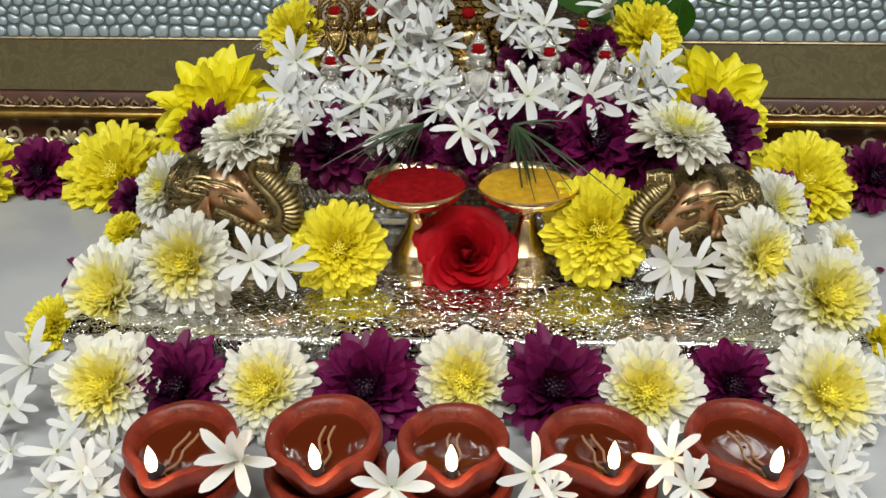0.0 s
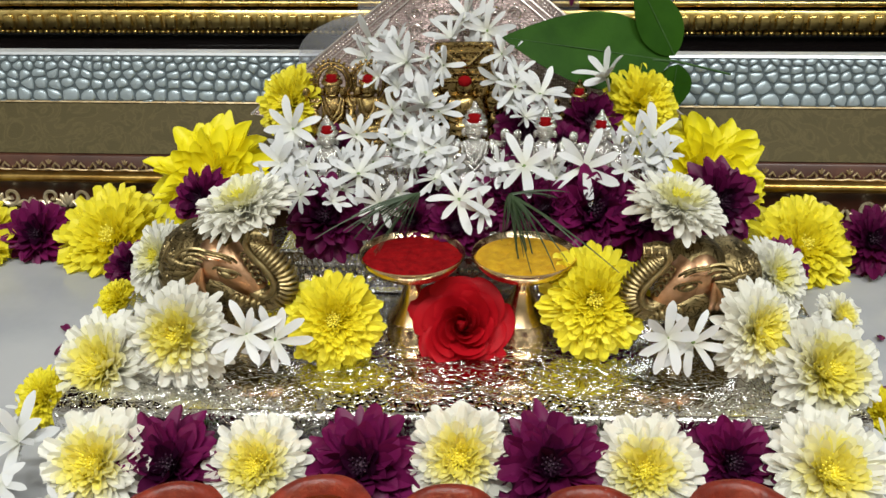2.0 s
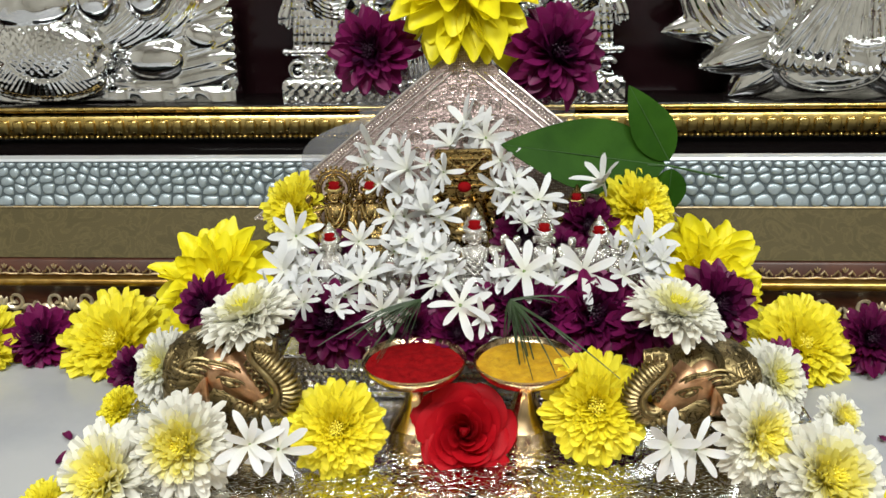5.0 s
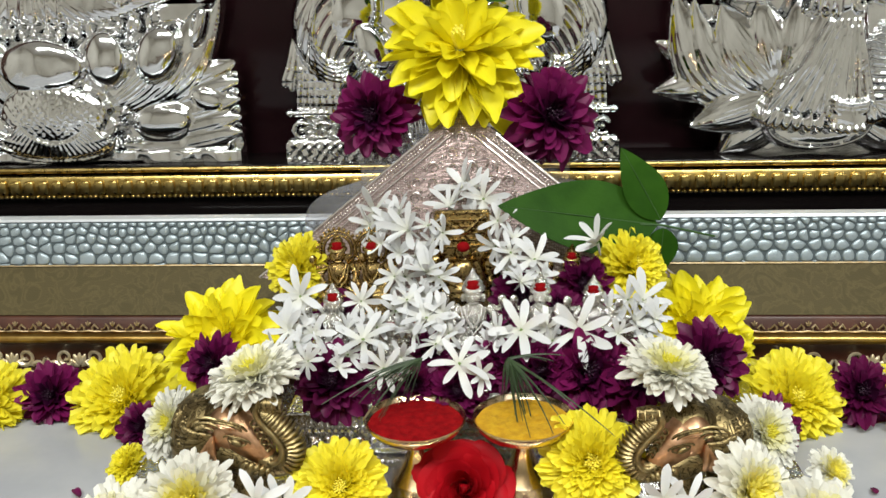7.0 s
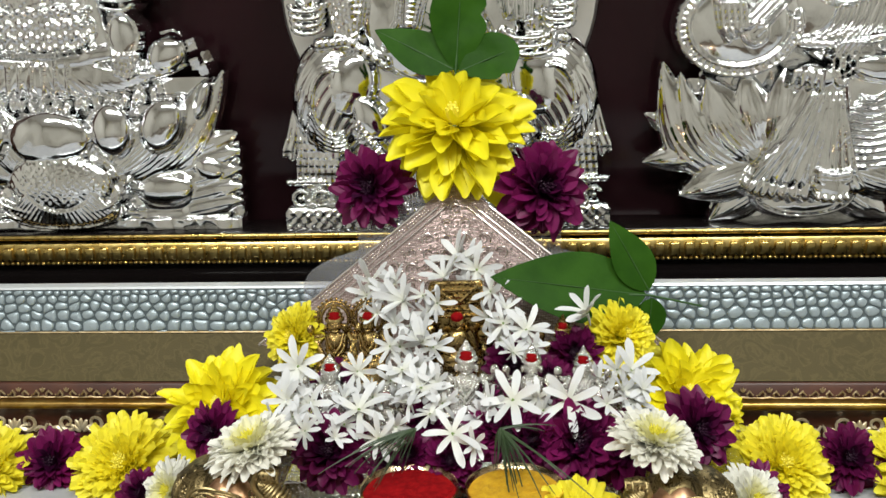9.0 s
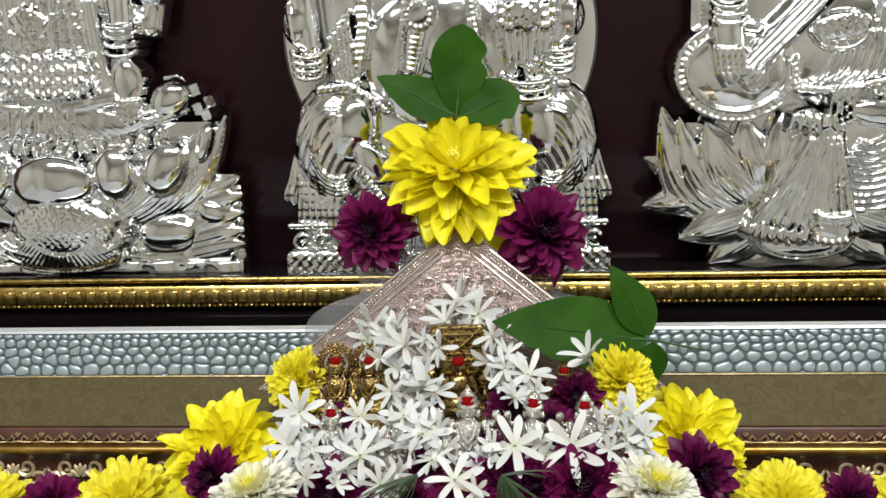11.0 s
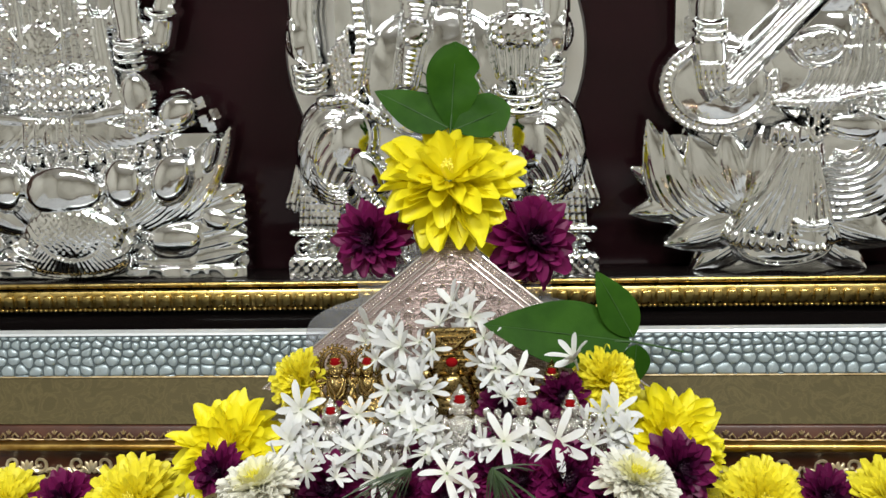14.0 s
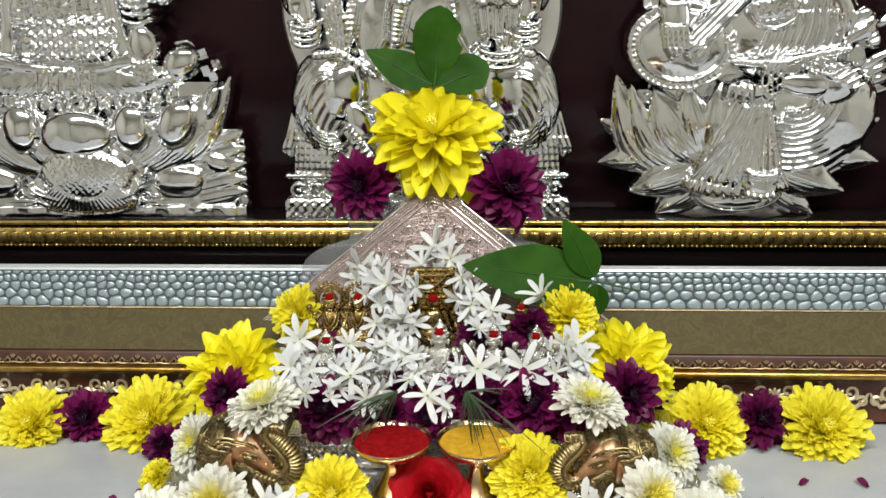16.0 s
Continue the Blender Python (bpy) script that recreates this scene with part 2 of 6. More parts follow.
link(LACE, coords(LACE), _v.inputs["Vector"])
link(LACE, coords(LACE), _v2.inputs["Vector"])
_d = ramp(LACE, _v.outputs[0], [(0.0, (1, 1, 1)), (0.55, (0, 0, 0))])
_s = ramp(LACE, _v2.outputs[0], [(0.46, (0, 0, 0)), (0.50, (1, 1, 1)), (0.54, (0, 0, 0))])
bump(LACE, _d, 0.9, 0.0009)
bump(LACE, _s, 0.5, 0.0012)
link(LACE, ramp(LACE, _v.outputs[0], [(0.10, (0.74, 0.64, 0.60)), (0.60, (0.34, 0.25, 0.24))]), bsdf(LACE).inputs["Base Color"])
BRAID = material("silver_braid", (0.78, 0.72, 0.69), 0.26, 0.9)


# ---- geometry helpers ----
class Shape:
    """Collects surfaces into one mesh."""

    def __init__(self):
        self.v, self.f, self.uv, self.mi = [], [], [], []

    def grid(self, pts, uvs=None, close_u=False, close_v=False, slot=0):
        nu, nv, b = len(pts), len(pts[0]), len(self.v)
        for i in range(nu):
            for j in range(nv):
                self.v.append(tuple(pts[i][j]))
                self.uv.append(uvs[i][j] if uvs else (i / max(1, nu - 1), 0.0))
        for i in range(nu if close_u else nu - 1):
            for j in range(nv if close_v else nv - 1):
                i2, j2 = (i + 1) % nu, (j + 1) % nv
                self.f.append((b + i * nv + j, b + i2 * nv + j, b + i2 * nv + j2, b + i * nv + j2))
                self.mi.append(slot)
        return self

    def ball(self, c, r, nu=10, nv=14, turn=None, ridge=0, depth=0.0, slot=0):
        r = (r, r, r) if isinstance(r, (int, float)) else r
        t = turn or Matrix.Identity(3)
        rows = []
        for i in range(nu + 1):
            a = math.pi * (i / nu)
            a = min(max(a, 0.02), math.pi - 0.02)
            row = []
            for j in range(nv):
                w = 2 * math.pi * j / nv
                k = 1 + depth * math.cos(ridge * w) * math.sin(a) if ridge else 1
                row.append(Vector(c) + t @ Vector((r[0] * k * math.sin(a) * math.cos(w), r[1] * k * math.sin(a) * math.sin(w), r[2] * math.cos(a))))
            rows.append(row)
        return self.grid(rows, close_v=True, slot=slot)

    def tube(self, pts, radii, n=8, flat=1.0, slot=0):
        pts = [Vector(p) for p in pts]
        rows = []
        side = None
        for i, p in enumerate(pts):
            d = (pts[min(i + 1, len(pts) - 1)] - pts[max(i - 1, 0)]).normalized()
            if side is None:
                side = d.orthogonal().normalized()
            side = (side - d * side.dot(d)).normalized()
            up = d.cross(side)
            r = radii[i] if isinstance(radii, (list, tuple)) else radii
            rows.append([p + side * (r * math.cos(2 * math.pi * k / n)) + up * (flat * r * math.sin(2 * math.pi * k / n)) for k in range(n)])
        rows.insert(0, [pts[0]] * n)
        rows.append([pts[-1]] * n)
        return self.grid(rows, close_v=True, slot=slot)

    def lathe(self, profile, n=32, m=None, slot=0):
        m = m or Matrix.Identity(4)
        rows = [[m @ Vector((r * math.cos(2 * math.pi * k / n), r * math.sin(2 * math.pi * k / n), z)) for k in range(n)] for r, z in profile]
        return self.grid(rows, close_v=True, slot=slot)

    def block(self, lo, hi, edge=0.002, m=None, slot=0):
        bm = bmesh.new()
        bmesh.ops.create_cube(bm, size=1)
        for v in bm.verts:
            v.co = Vector([(lo[i] + hi[i]) / 2 + v.co[i] * (hi[i] - lo[i]) for i in range(3)])
        if edge:
            bmesh.ops.bevel(bm, geom=bm.edges[:], offset=edge, segments=2, affect="EDGES", profile=0.5)
        b = len(self.v)
        bm.verts.index_update()
        for v in bm.verts:
            self.v.append(tuple(m @ v.co if m else v.co))
            self.uv.append((0, 0))
        for f in bm.faces:
            self.f.append(tuple(b + v.index for v in f.verts))
            self.mi.append(slot)
        bm.free()
        return self

    def sweep(self, profile, x0, x1, n=2, slot=0):
        """A profile of (y, z) drawn along x, with capped ends."""
        rows = [[(x0 + (x1 - x0) * i / (n - 1), y, z) for y, z in profile] for i in range(n)]
        b = len(self.v)
        self.grid(rows, close_v=True, slot=slot)
        k = len(profile)
        self.f += [tuple(range(b, b + k)), tuple(range(b + (n - 1) * k, b + n * k))[::-1]]
        self.mi += [slot, slot]
        return self

    def petal(self, m, length, width, cup=0.25, curl=0.2, nu=5, nv=3, ring=0.0, point=0.6, base=0.35, slot=0, blunt=0.05):
        """A petal that grows along x of m, cupped towards z."""
        rows, uvs = [], []
        for i in range(nu):
            u = i / (nu - 1)
            w = width * 0.5 * (base + (1 - base) * math.sin(math.pi * min(1, u * 0.62 + 0.0) ** 0.8)) * (1 - max(0, (u - 0.7) / 0.3) ** 2 * point)
            row, ur = [], []
            for j in range(nv):
                s = 2 * j / (nv - 1) - 1
                x = length * u - s * s * length * blunt * u * u
                z = curl * length * u * u + cup * w * s * s
                row.append(m @ Vector((x, s * w, z)))
                ur.append((u, ring))
            rows.append(row)
            uvs.append(ur)
        return self.grid(rows, uvs, slot=slot)

    def mesh(self, name, *materials, smooth=True):
        me = bpy.data.meshes.new(name)
        me.from_pydata(self.v, [], self.f)
        lay = me.uv_layers.new(name="UVMap")
        idx = np.empty(len(me.loops), dtype=np.int32)
        me.loops.foreach_get("vertex_index", idx)
        lay.data.foreach_set("uv", np.array(self.uv, dtype=np.float32)[idx].ravel())
        for mm in materials:
            me.materials.append(mm)
        me.polygons.foreach_set("material_index", np.array(self.mi, dtype=np.int32))
        me.polygons.foreach_set("use_smooth", np.full(len(me.polygons), smooth))
        me.update()
        bm = bmesh.new()
        bm.from_mesh(me)
        bmesh.ops.remove_doubles(bm, verts=bm.verts[:], dist=1e-6)
        bm.to_mesh(me)
        bm.free()
        if smooth:
            me.set_sharp_from_angle(angle=radians(50))
        return me


def part(name, shape, mat, parent, label="", m=None, smooth=True):
    me = shape if isinstance(shape, bpy.types.Mesh) else shape.mesh(name, *(mat if isinstance(mat, tuple) else (mat,)), smooth=smooth)
    ob = new(name, me)
    ob.parent = parent
    if m is not None:
        ob.matrix_basis = m
    return tagged(ob, label)


def thing(name, m, label, category, group="", kind=""):
    ob = new(name)
    ob.empty_display_size = 0.01
    ob.matrix_basis = m
    return tagged(ob, label, category, group, kind)


def solid(name, shape, mat, label, category="", group="", kind="", m=None, smooth=True):
    ob = new(name, shape.mesh(name, *(mat if isinstance(mat, tuple) else (mat,)), smooth=smooth))
    if m is not None:
        ob.matrix_basis = m
    return tagged(ob, label, category, group, kind)


def facing(place, azimuth, lift, spin=0.0, size=1.0):
    """A pose whose z axis points to azimuth (degrees from -y towards +x) and lift above the level."""
    a, e = radians(azimuth), radians(lift)
    z = Vector((math.sin(a) * math.cos(e), -math.cos(a) * math.cos(e), math.sin(e)))
    q = z.to_track_quat("Z", "Y")
    return Matrix.LocRotScale(place, q @ Euler((0, 0, radians(spin))).to_quaternion(), (size, size, size))


# ---- room and table ----
# unseen shell, added to close the room and give the silver its reflections
def room():
    def wall(name, lo, hi, mat, label):
        solid(name, Shape().block(lo, hi, 0), mat, label, "wall", kind="structure", smooth=False)
    wall("floor", (-2.2, -3.2, -0.85), (2.2, 0.75, -0.80), FLOORING, "unseen brown room floor, kept dark for reflections")
    wall("ceiling", (-2.2, -3.2, 1.80), (2.2, 0.75, 1.86), CEIL, "unseen white ceiling closing the room")
    wall("wall_north", (-2.2, 0.62, -0.80), (2.2, 0.75, 1.80), WALL, "unseen plain painted wall closing the room behind the frame")
    wall("wall_south", (-2.2, -3.2, -0.80), (2.2, -3.07, 1.80), WALL, "unseen plain painted wall closing the room")
    wall("wall_west", (-2.2, -3.07, -0.80), (-2.07, 0.62, 1.80), WALL, "unseen plain painted wall closing the room")
    wall("wall_east", (2.07, -3.07, -0.80), (2.2, 0.62, 1.80), WALL, "unseen plain painted wall closing the room")
    t = thing("table", pose(0, 0, 0), "white marble altar table with a plain top", "table")
    part("tabletop", Shape().block((-0.95, -0.30, -0.035), (0.95, 0.60, 0.0), 0.004), MARBLE, t)
    part("table_base", Shape().block((-0.9, -0.25, -0.80), (0.9, 0.58, -0.035), 0.004), MARBLE, t)


room()


# ---- the big showcase frame behind the altar ----
def showcase():
    fr = thing("showcase_frame", pose(0, 0, 0), "deep ornate brown and gold picture frame standing on the table", "picture frame")
    W = 0.78
    part("outer_moulding", Shape().sweep([(0.216, 0.0), (0.209, 0.004), (0.214, 0.014), (0.2155, 0.030), (0.2125, 0.042), (0.208, 0.0445), (0.2135, 0.0525), (0.2150, 0.0625), (0.2175, 0.0645), (0.235, 0.0645), (0.26, 0.0)], -W, W, 2), BROWN, fr)
    part("gilt_line", Shape().sweep([(0.2085, 0.0445), (0.2062, 0.0462), (0.2056, 0.0488), (0.2074, 0.0512), (0.2125, 0.0522), (0.2125, 0.0450)], -W, W, 2), GILT, fr, "thin bright gilt line")
    part("mat_board", Shape().sweep([(0.2165, 0.065), (0.2385, 0.0990), (0.2425, 0.0990), (0.236, 0.065)], -W, W, 2), MAT, fr, "olive beige damask mat")
    bed = part("pebble_band", Shape().sweep([(0.2380, 0.0992), (0.2455, 0.1330), (0.2555, 0.1330), (0.2475, 0.0992)], -W, W, 2), GROUT, fr, "silvery pebble-textured band")
    part("seam", Shape().sweep([(0.2366, 0.0985), (0.2372, 0.0995), (0.2400, 0.0995), (0.2400, 0.0985)], -W, W, 2), AGED, fr)
    part("upper_lip", Shape().sweep([(0.2448, 0.1328), (0.2462, 0.1345), (0.2570, 0.1345), (0.2570, 0.1328)], -W, W, 2), WHITE_STRIP, fr)
    part("recess", Shape().block((-W, 0.2575, 0.090), (W, 0.352, 0.104), 0.001).block((-W, 0.345, 0.104), (W, 0.352, 0.1275), 0.001), BLACK, fr, "black recess")
    part("back_panel", Shape().block((-W, 0.392, 0.10), (W, 0.41, 0.86), 0.001), PANEL, fr, "dark maroon back panel")
    part("shelf", Shape().block((-W, 0.3405, 0.1515), (W, 0.392, 0.1555), 0.0008), BLACK, fr)
    ledge = part("gold_ledge", Shape().sweep([(0.345, 0.127), (0.3395, 0.1285), (0.3375, 0.132), (0.3375, 0.1435), (0.3395, 0.1468), (0.345, 0.1475)], -W, W, 2), GOLD, fr, "ribbed gold ledge")
    part("bright_edge", Shape().sweep([(0.3405, 0.1498), (0.3392, 0.1512), (0.3392, 0.1532), (0.3405, 0.1545), (0.345, 0.1545), (0.345, 0.1498)], -W, W, 2), GOLD, fr)
    for sgn in (-1, 1):
        part("side_post", Shape().block((min(sgn * W, sgn * (W + 0.09)), 0.209, 0.0), (max(sgn * W, sgn * (W + 0.09)), 0.41, 0.95), 0.004), BROWN, fr)
    part("top_rail", Shape().block((-W, 0.209, 0.86), (W, 0.41, 0.95), 0.004), BROWN, fr)
    # pebbles, cut as close-fitting cells
    rng = random.Random(4)
    q = Euler((math.atan2(0.0335, 0.0075), 0, 0)).to_matrix()
    seeds = []
    for v, gap in ((-0.0055, 0.0125), (0.0045, 0.0120), (0.0132, 0.0105), (0.0205, 0.0092), (0.0270, 0.0082), (0.0328, 0.0076), (0.0392, 0.0076)):
        x = -0.47 + rng.uniform(0, gap)
        while x < 0.48:
            seeds.append((x, v + rng.uniform(-0.0016, 0.0016)))
            x += gap * rng.uniform(0.72, 1.35)
    for cx, cv in seeds:
        if not -0.445 < cx < 0.455:
            continue
        poly = [(cx - 0.012, -0.0002), (cx + 0.012, -0.0002), (cx + 0.012, 0.0338), (cx - 0.012, 0.0338)]
        for ox, ov in seeds:
            if (ox, ov) == (cx, cv) or abs(ox - cx) > 0.026 or abs(ov - cv) > 0.026:
                continue
            mx, mv, nx, nv = (cx + ox) / 2, (cv + ov) / 2, ox - cx, ov - cv
            out = []
            for i, (px0, pv0) in enumerate(poly):
                px1, pv1 = poly[(i + 1) % len(poly)]
                d0, d1 = (px0 - mx) * nx + (pv0 - mv) * nv, (px1 - mx) * nx + (pv1 - mv) * nv
                if d0 <= 0:
                    out.append((px0, pv0))
                if (d0 < 0) != (d1 < 0) and abs(d0 - d1) > 1e-12:
                    w = d0 / (d0 - d1)
                    out.append((px0 + (px1 - px0) * w, pv0 + (pv1 - pv0) * w))
            poly = out
            if len(poly) < 3:
                break
        if len(poly) < 3:
            continue
        mx, mv = sum(c[0] for c in poly) / len(poly), sum(c[1] for c in poly) / len(poly)
        size = sum(math.hypot(c[0] - mx, c[1] - mv) for c in poly) / len(poly)
        if size < 0.0018:
            continue
        gap = 0.00085 / size
        # round the corners by cutting them
        soft = []
        for i in range(len(poly)):
            (ax, av), (bx, bv), (ex, ev) = poly[i - 1], poly[i], poly[(i + 1) % len(poly)]
            soft += [(bx + 0.28 * (ax - bx), bv + 0.28 * (av - bv)), (bx + 0.28 * (ex - bx), bv + 0.28 * (ev - bv))]
        rows = [[((c[0] - mx) * k, (c[1] - mv) * k, h) for c in soft] for k, h in ((1 - gap, 0.0), (0.97 - gap, 0.0007), (0.82 - gap, 0.0012), (0.02, 0.0014))]
        c = Vector((mx, 0.2380, 0.0992)) + q @ Vector((0, mv, 0))
        part("pebble", Shape().grid(rows, close_v=True), PEBBLE, bed, m=Matrix.LocRotScale(c, q.to_quaternion(), None))
    # ribs of the gold ledge
    rib = Shape().block((-0.0046, -0.0028, -0.0062), (0.0046, 0.0028, 0.0062), 0.0018).mesh("rib", GOLD)
    for k in range(76):
        part("rib", rib, GOLD, ledge, m=pose(-0.475 + 0.0127 * k, 0.3372, 0.1378))
    bead = Shape().ball((0, 0, 0), (0.0022, 0.0016, 0.0016), 5, 8).mesh("bead", GOLD)
    for k in range(200):
        part("bead", bead, GOLD, ledge, m=pose(-0.475 + 0.0048 * k, 0.3392, 0.1288))
    # crown motifs on the upper band
    s = Shape()
    s.tube([(-0.0095, 0, -0.002), (-0.006, -0.001, 0.0015), (-0.0035, -0.001, -0.001), (-0.0045, -0.001, -0.003)], [0.0008, 0.0011, 0.0011, 0.0008], 5)
    s.tube([(0.0095, 0, -0.002), (0.006, -0.001, 0.0015), (0.0035, -0.001, -0.001), (0.0045, -0.001, -0.003)], [0.0008, 0.0011, 0.0011, 0.0008], 5)
    for a in (-38, 0, 38):
        s.ball((0.0022 * math.sin(radians(a)), -0.0008, -0.0005 + 0.0030 * math.cos(radians(a))), (0.0009, 0.0009, 0.0022), 4, 6, Euler((0, radians(a), 0)).to_matrix())
    s.tube([(-0.0122, 0, -0.0040), (-0.0062, -0.0006, -0.0040), (0, -0.0010, -0.0032), (0.0062, -0.0006, -0.0040), (0.0122, 0, -0.0040)], [0.0005, 0.0007, 0.0009, 0.0007, 0.0005], 5)
    s.ball((-0.0112, -0.0004, -0.0022), (0.0009, 0.0008, 0.0010), 4, 6)
    crown = s.mesh("crown_motif", AGED)
    for k in range(50):
        part("crown_motif", crown, AGED, fr, m=pose(-0.48 + 0.0196 * k, 0.2126, 0.0572, -8) @ Matrix.Diagonal((0.82, 1, 1.0, 1)))

    # leaf scrolls on the lower band
    def spiral(s, cx, cz, r, turns, mirror, start=0.0):
        pts, rad = [], []
        for i in range(16):
            u = i / 15
            a = start + turns * 2 * math.pi * u
            q = r * (1 - 0.78 * u)
            pts.append((cx + mirror * q * math.cos(a), -0.0012, cz + q * math.sin(a)))
            rad.append(0.0021 * (1 - 0.35 * u) + (0.0010 if i == 15 else 0))
        s.tube(pts, rad, 6, 0.8)

    s = Shape()
    for mirror in (-1, 1):
        spiral(s, mirror * 0.0115, 0.004, 0.0075, 1.25, mirror, 3.6)
        spiral(s, mirror * 0.0215, -0.005, 0.0055, 1.1, -mirror, 0.4)
        s.tube([(mirror * 0.004, -0.001, -0.010), (mirror * 0.010, -0.002, -0.0075), (mirror * 0.017, -0.001, -0.0100), (mirror * 0.0235, -0.001, -0.004), (mirror * 0.027, -0.001, 0.003)], [0.0010, 0.0026, 0.0022, 0.0018, 0.0010], 6)
    for a in (-52, -24, 0, 24, 52):
        s.ball((0.0065 * math.sin(radians(a)), -0.001, -0.006 + 0.0085 * math.cos(radians(a))), (0.0021, 0.0016, 0.0054), 5, 7, Euler((0, radians(a), 0)).to_matrix())
    scroll = s.mesh("leaf_scroll", PALE_GOLD)
    for k in range(18):
        part("leaf_scroll", scroll, PALE_GOLD, fr, m=pose(-0.482 + 0.0555 * k, 0.2150, 0.0262, -4))


showcase()


# ---- the silver reliefs standing in the frame, stamped from one sheet each ----
class Relief:
    """A stamped sheet: a height over (x, z), raised feature by feature."""

    def __init__(self, x0, x1, z0, z1, step):
        self.xs, self.zs = np.arange(x0, x1 + step, step), np.arange(z0, z1 + step, step)
        self.x, self.z = np.meshgrid(self.xs, self.zs, indexing="ij")
        self.h = np.full(self.x.shape, -1.0)
        self.fine = np.zeros(self.x.shape, dtype=bool)

    def put(self, inside, h, fine=False):
        take = inside & (h > self.h)
        self.h = np.where(take, h, self.h)
        self.fine = np.where(take, fine, self.fine)

    def axis(self, a, b):
        d = np.array((b[0] - a[0], b[1] - a[1]))
        n = float(np.hypot(*d))
        d = d / n
        px, pz = self.x - a[0], self.z - a[1]
        return (px * d[0] + pz * d[1]) / n, px * d[1] - pz * d[0], n

    def petal(self, a, b, width, off, puff, veins=5, rim=0.0018, sharp=0.6, deep=0.0011, bend=0.0, fine=False):
        """From a to b; sharp: 0 gives a round tip, 1 a long point."""
        u, v, n = self.axis(a, b)
        v = v - bend * np.sin(np.pi * np.clip(u, 0, 1))
        uc = np.clip(u, 0.001, 0.999)
        w = width / 2 * np.sin(np.pi * uc ** (0.75 + 0.45 * (1 - sharp))) ** (0.55 + 0.4 * sharp) + 1e-5
        q = v / w
        inside = (u > 0) & (u < 1) & (np.abs(q) < 1)
        qc = np.clip(np.abs(q), 0, 1)
        h = off + puff * (1 - qc ** 2) ** 0.55 * np.sin(np.pi * np.clip(uc, 0.12, 0.93)) ** 0.5
        h = h - deep * (0.5 - 0.5 * np.cos(2 * np.pi * (veins if veins < 3 else 1.8 * veins) * q * 0.5)) * np.sin(np.pi * uc) * (1 - 0.5 * uc)
        h = h + rim * np.exp(-((qc - 0.88) / 0.07) ** 2)
        self.put(inside, h, fine)

    def egg(self, c, rx, rz, off, puff, turn=0.0, folds=0, deep=0.0015, swirl=0.0, fine=False, power=0.5):
        ca, sa = math.cos(turn), math.sin(turn)
        px, pz = self.x - c[0], self.z - c[1]
        ex, ez = (px * ca + pz * sa) / rx, (-px * sa + pz * ca) / rz
        r = np.sqrt(ex * ex + ez * ez)
        h = off + puff * np.clip(1 - r * r, 0, 1) ** power
        if folds:
            h = h + deep * np.sin(folds * (ex + swirl * ez * ez) * np.pi) * np.clip(1 - r ** 4, 0, 1)
        self.put(r < 1, h, fine)

    def rings(self, c, rx, rz, off, puff, count, deep=0.002, lean=0.0):
        """A swollen limb wrapped in curved folds round an off-centre point."""
        px, pz = (self.x - c[0]) / rx, (self.z - c[1]) / rz
        r = np.sqrt(px * px + pz * pz)
        rr = np.sqrt((px - lean * 2.6) ** 2 + (pz + 0.9) ** 2)
        h = off + puff * np.clip(1 - r * r, 0, 1) ** 0.5 + deep * np.sin(count * np.pi * rr * 0.8) * np.clip(1 - r ** 6, 0, 1) * np.clip(rr * 1.6, 0, 1)
        self.put(r < 1, h)

    def strip(self, pts, w0, w1, off, puff, bands=0, deep=0.001, fine=False):
        """A limb or cord along points; bands cut across it."""
        total = len(pts) - 1
        for k in range(total):
            u, v, n = self.axis(pts[k], pts[k + 1])
            g = (k + np.clip(u, 0, 1)) / total
            w = w0 + (w1 - w0) * g
            uu = np.clip(u, 0, 1)
            dist = np.sqrt(((u - uu) * n) ** 2 + v ** 2) / w
            h = off + puff * np.clip(1 - dist ** 2, 0, 1) ** 0.5
            if bands:
                h = h + deep * np.cos(2 * np.pi * bands * g) * np.clip(1 - dist ** 2, 0, 1)
            self.put(dist < 1, h, fine)

    def pleats(self, top, bottom, w0, w1, off, puff, count, deep=0.0028, scallop=0.0):
        u, v, n = self.axis(top, bottom)
        w = w0 + (w1 - w0) * np.clip(u, 0, 1)
        q = v / w
        edge = 1 + scallop * np.abs(np.sin(count * np.pi * q / 2))
        inside = (u > 0) & (u < edge) & (np.abs(q) < 1)
        h = off + puff * np.sqrt(np.clip(1 - q * q, 0, 1)) + deep * np.abs(np.sin(count * np.pi * q / 2)) * np.clip(0.3 + u, 0, 1)
        self.put(inside, h)

    def beads(self, pts, r, off):
        for p in pts:
            d = np.hypot(self.x - p[0], self.z - p[1]) / r
            self.put(d < 1, off + r * np.sqrt(np.clip(1 - d * d, 0, 1)))

    def grain(self, size, deep):
        """Fine scales or beadwork over the parts marked fine."""
        rng = np.random.RandomState(5)
        g = np.zeros(self.x.shape)
        for k in range(7):
            a, ph, w = rng.uniform(0, np.pi), rng.uniform(0, 6.28), rng.uniform(0.8, 1.7)
            g += np.sin((self.x * np.cos(a) + self.z * np.sin(a)) / size * 2 * np.pi * w + ph + 1.5 * np.sin(self.z / size * 1.7 + k))
        g = g / 2.6
        self.h = np.where(self.fine, self.h + deep * g, self.h)

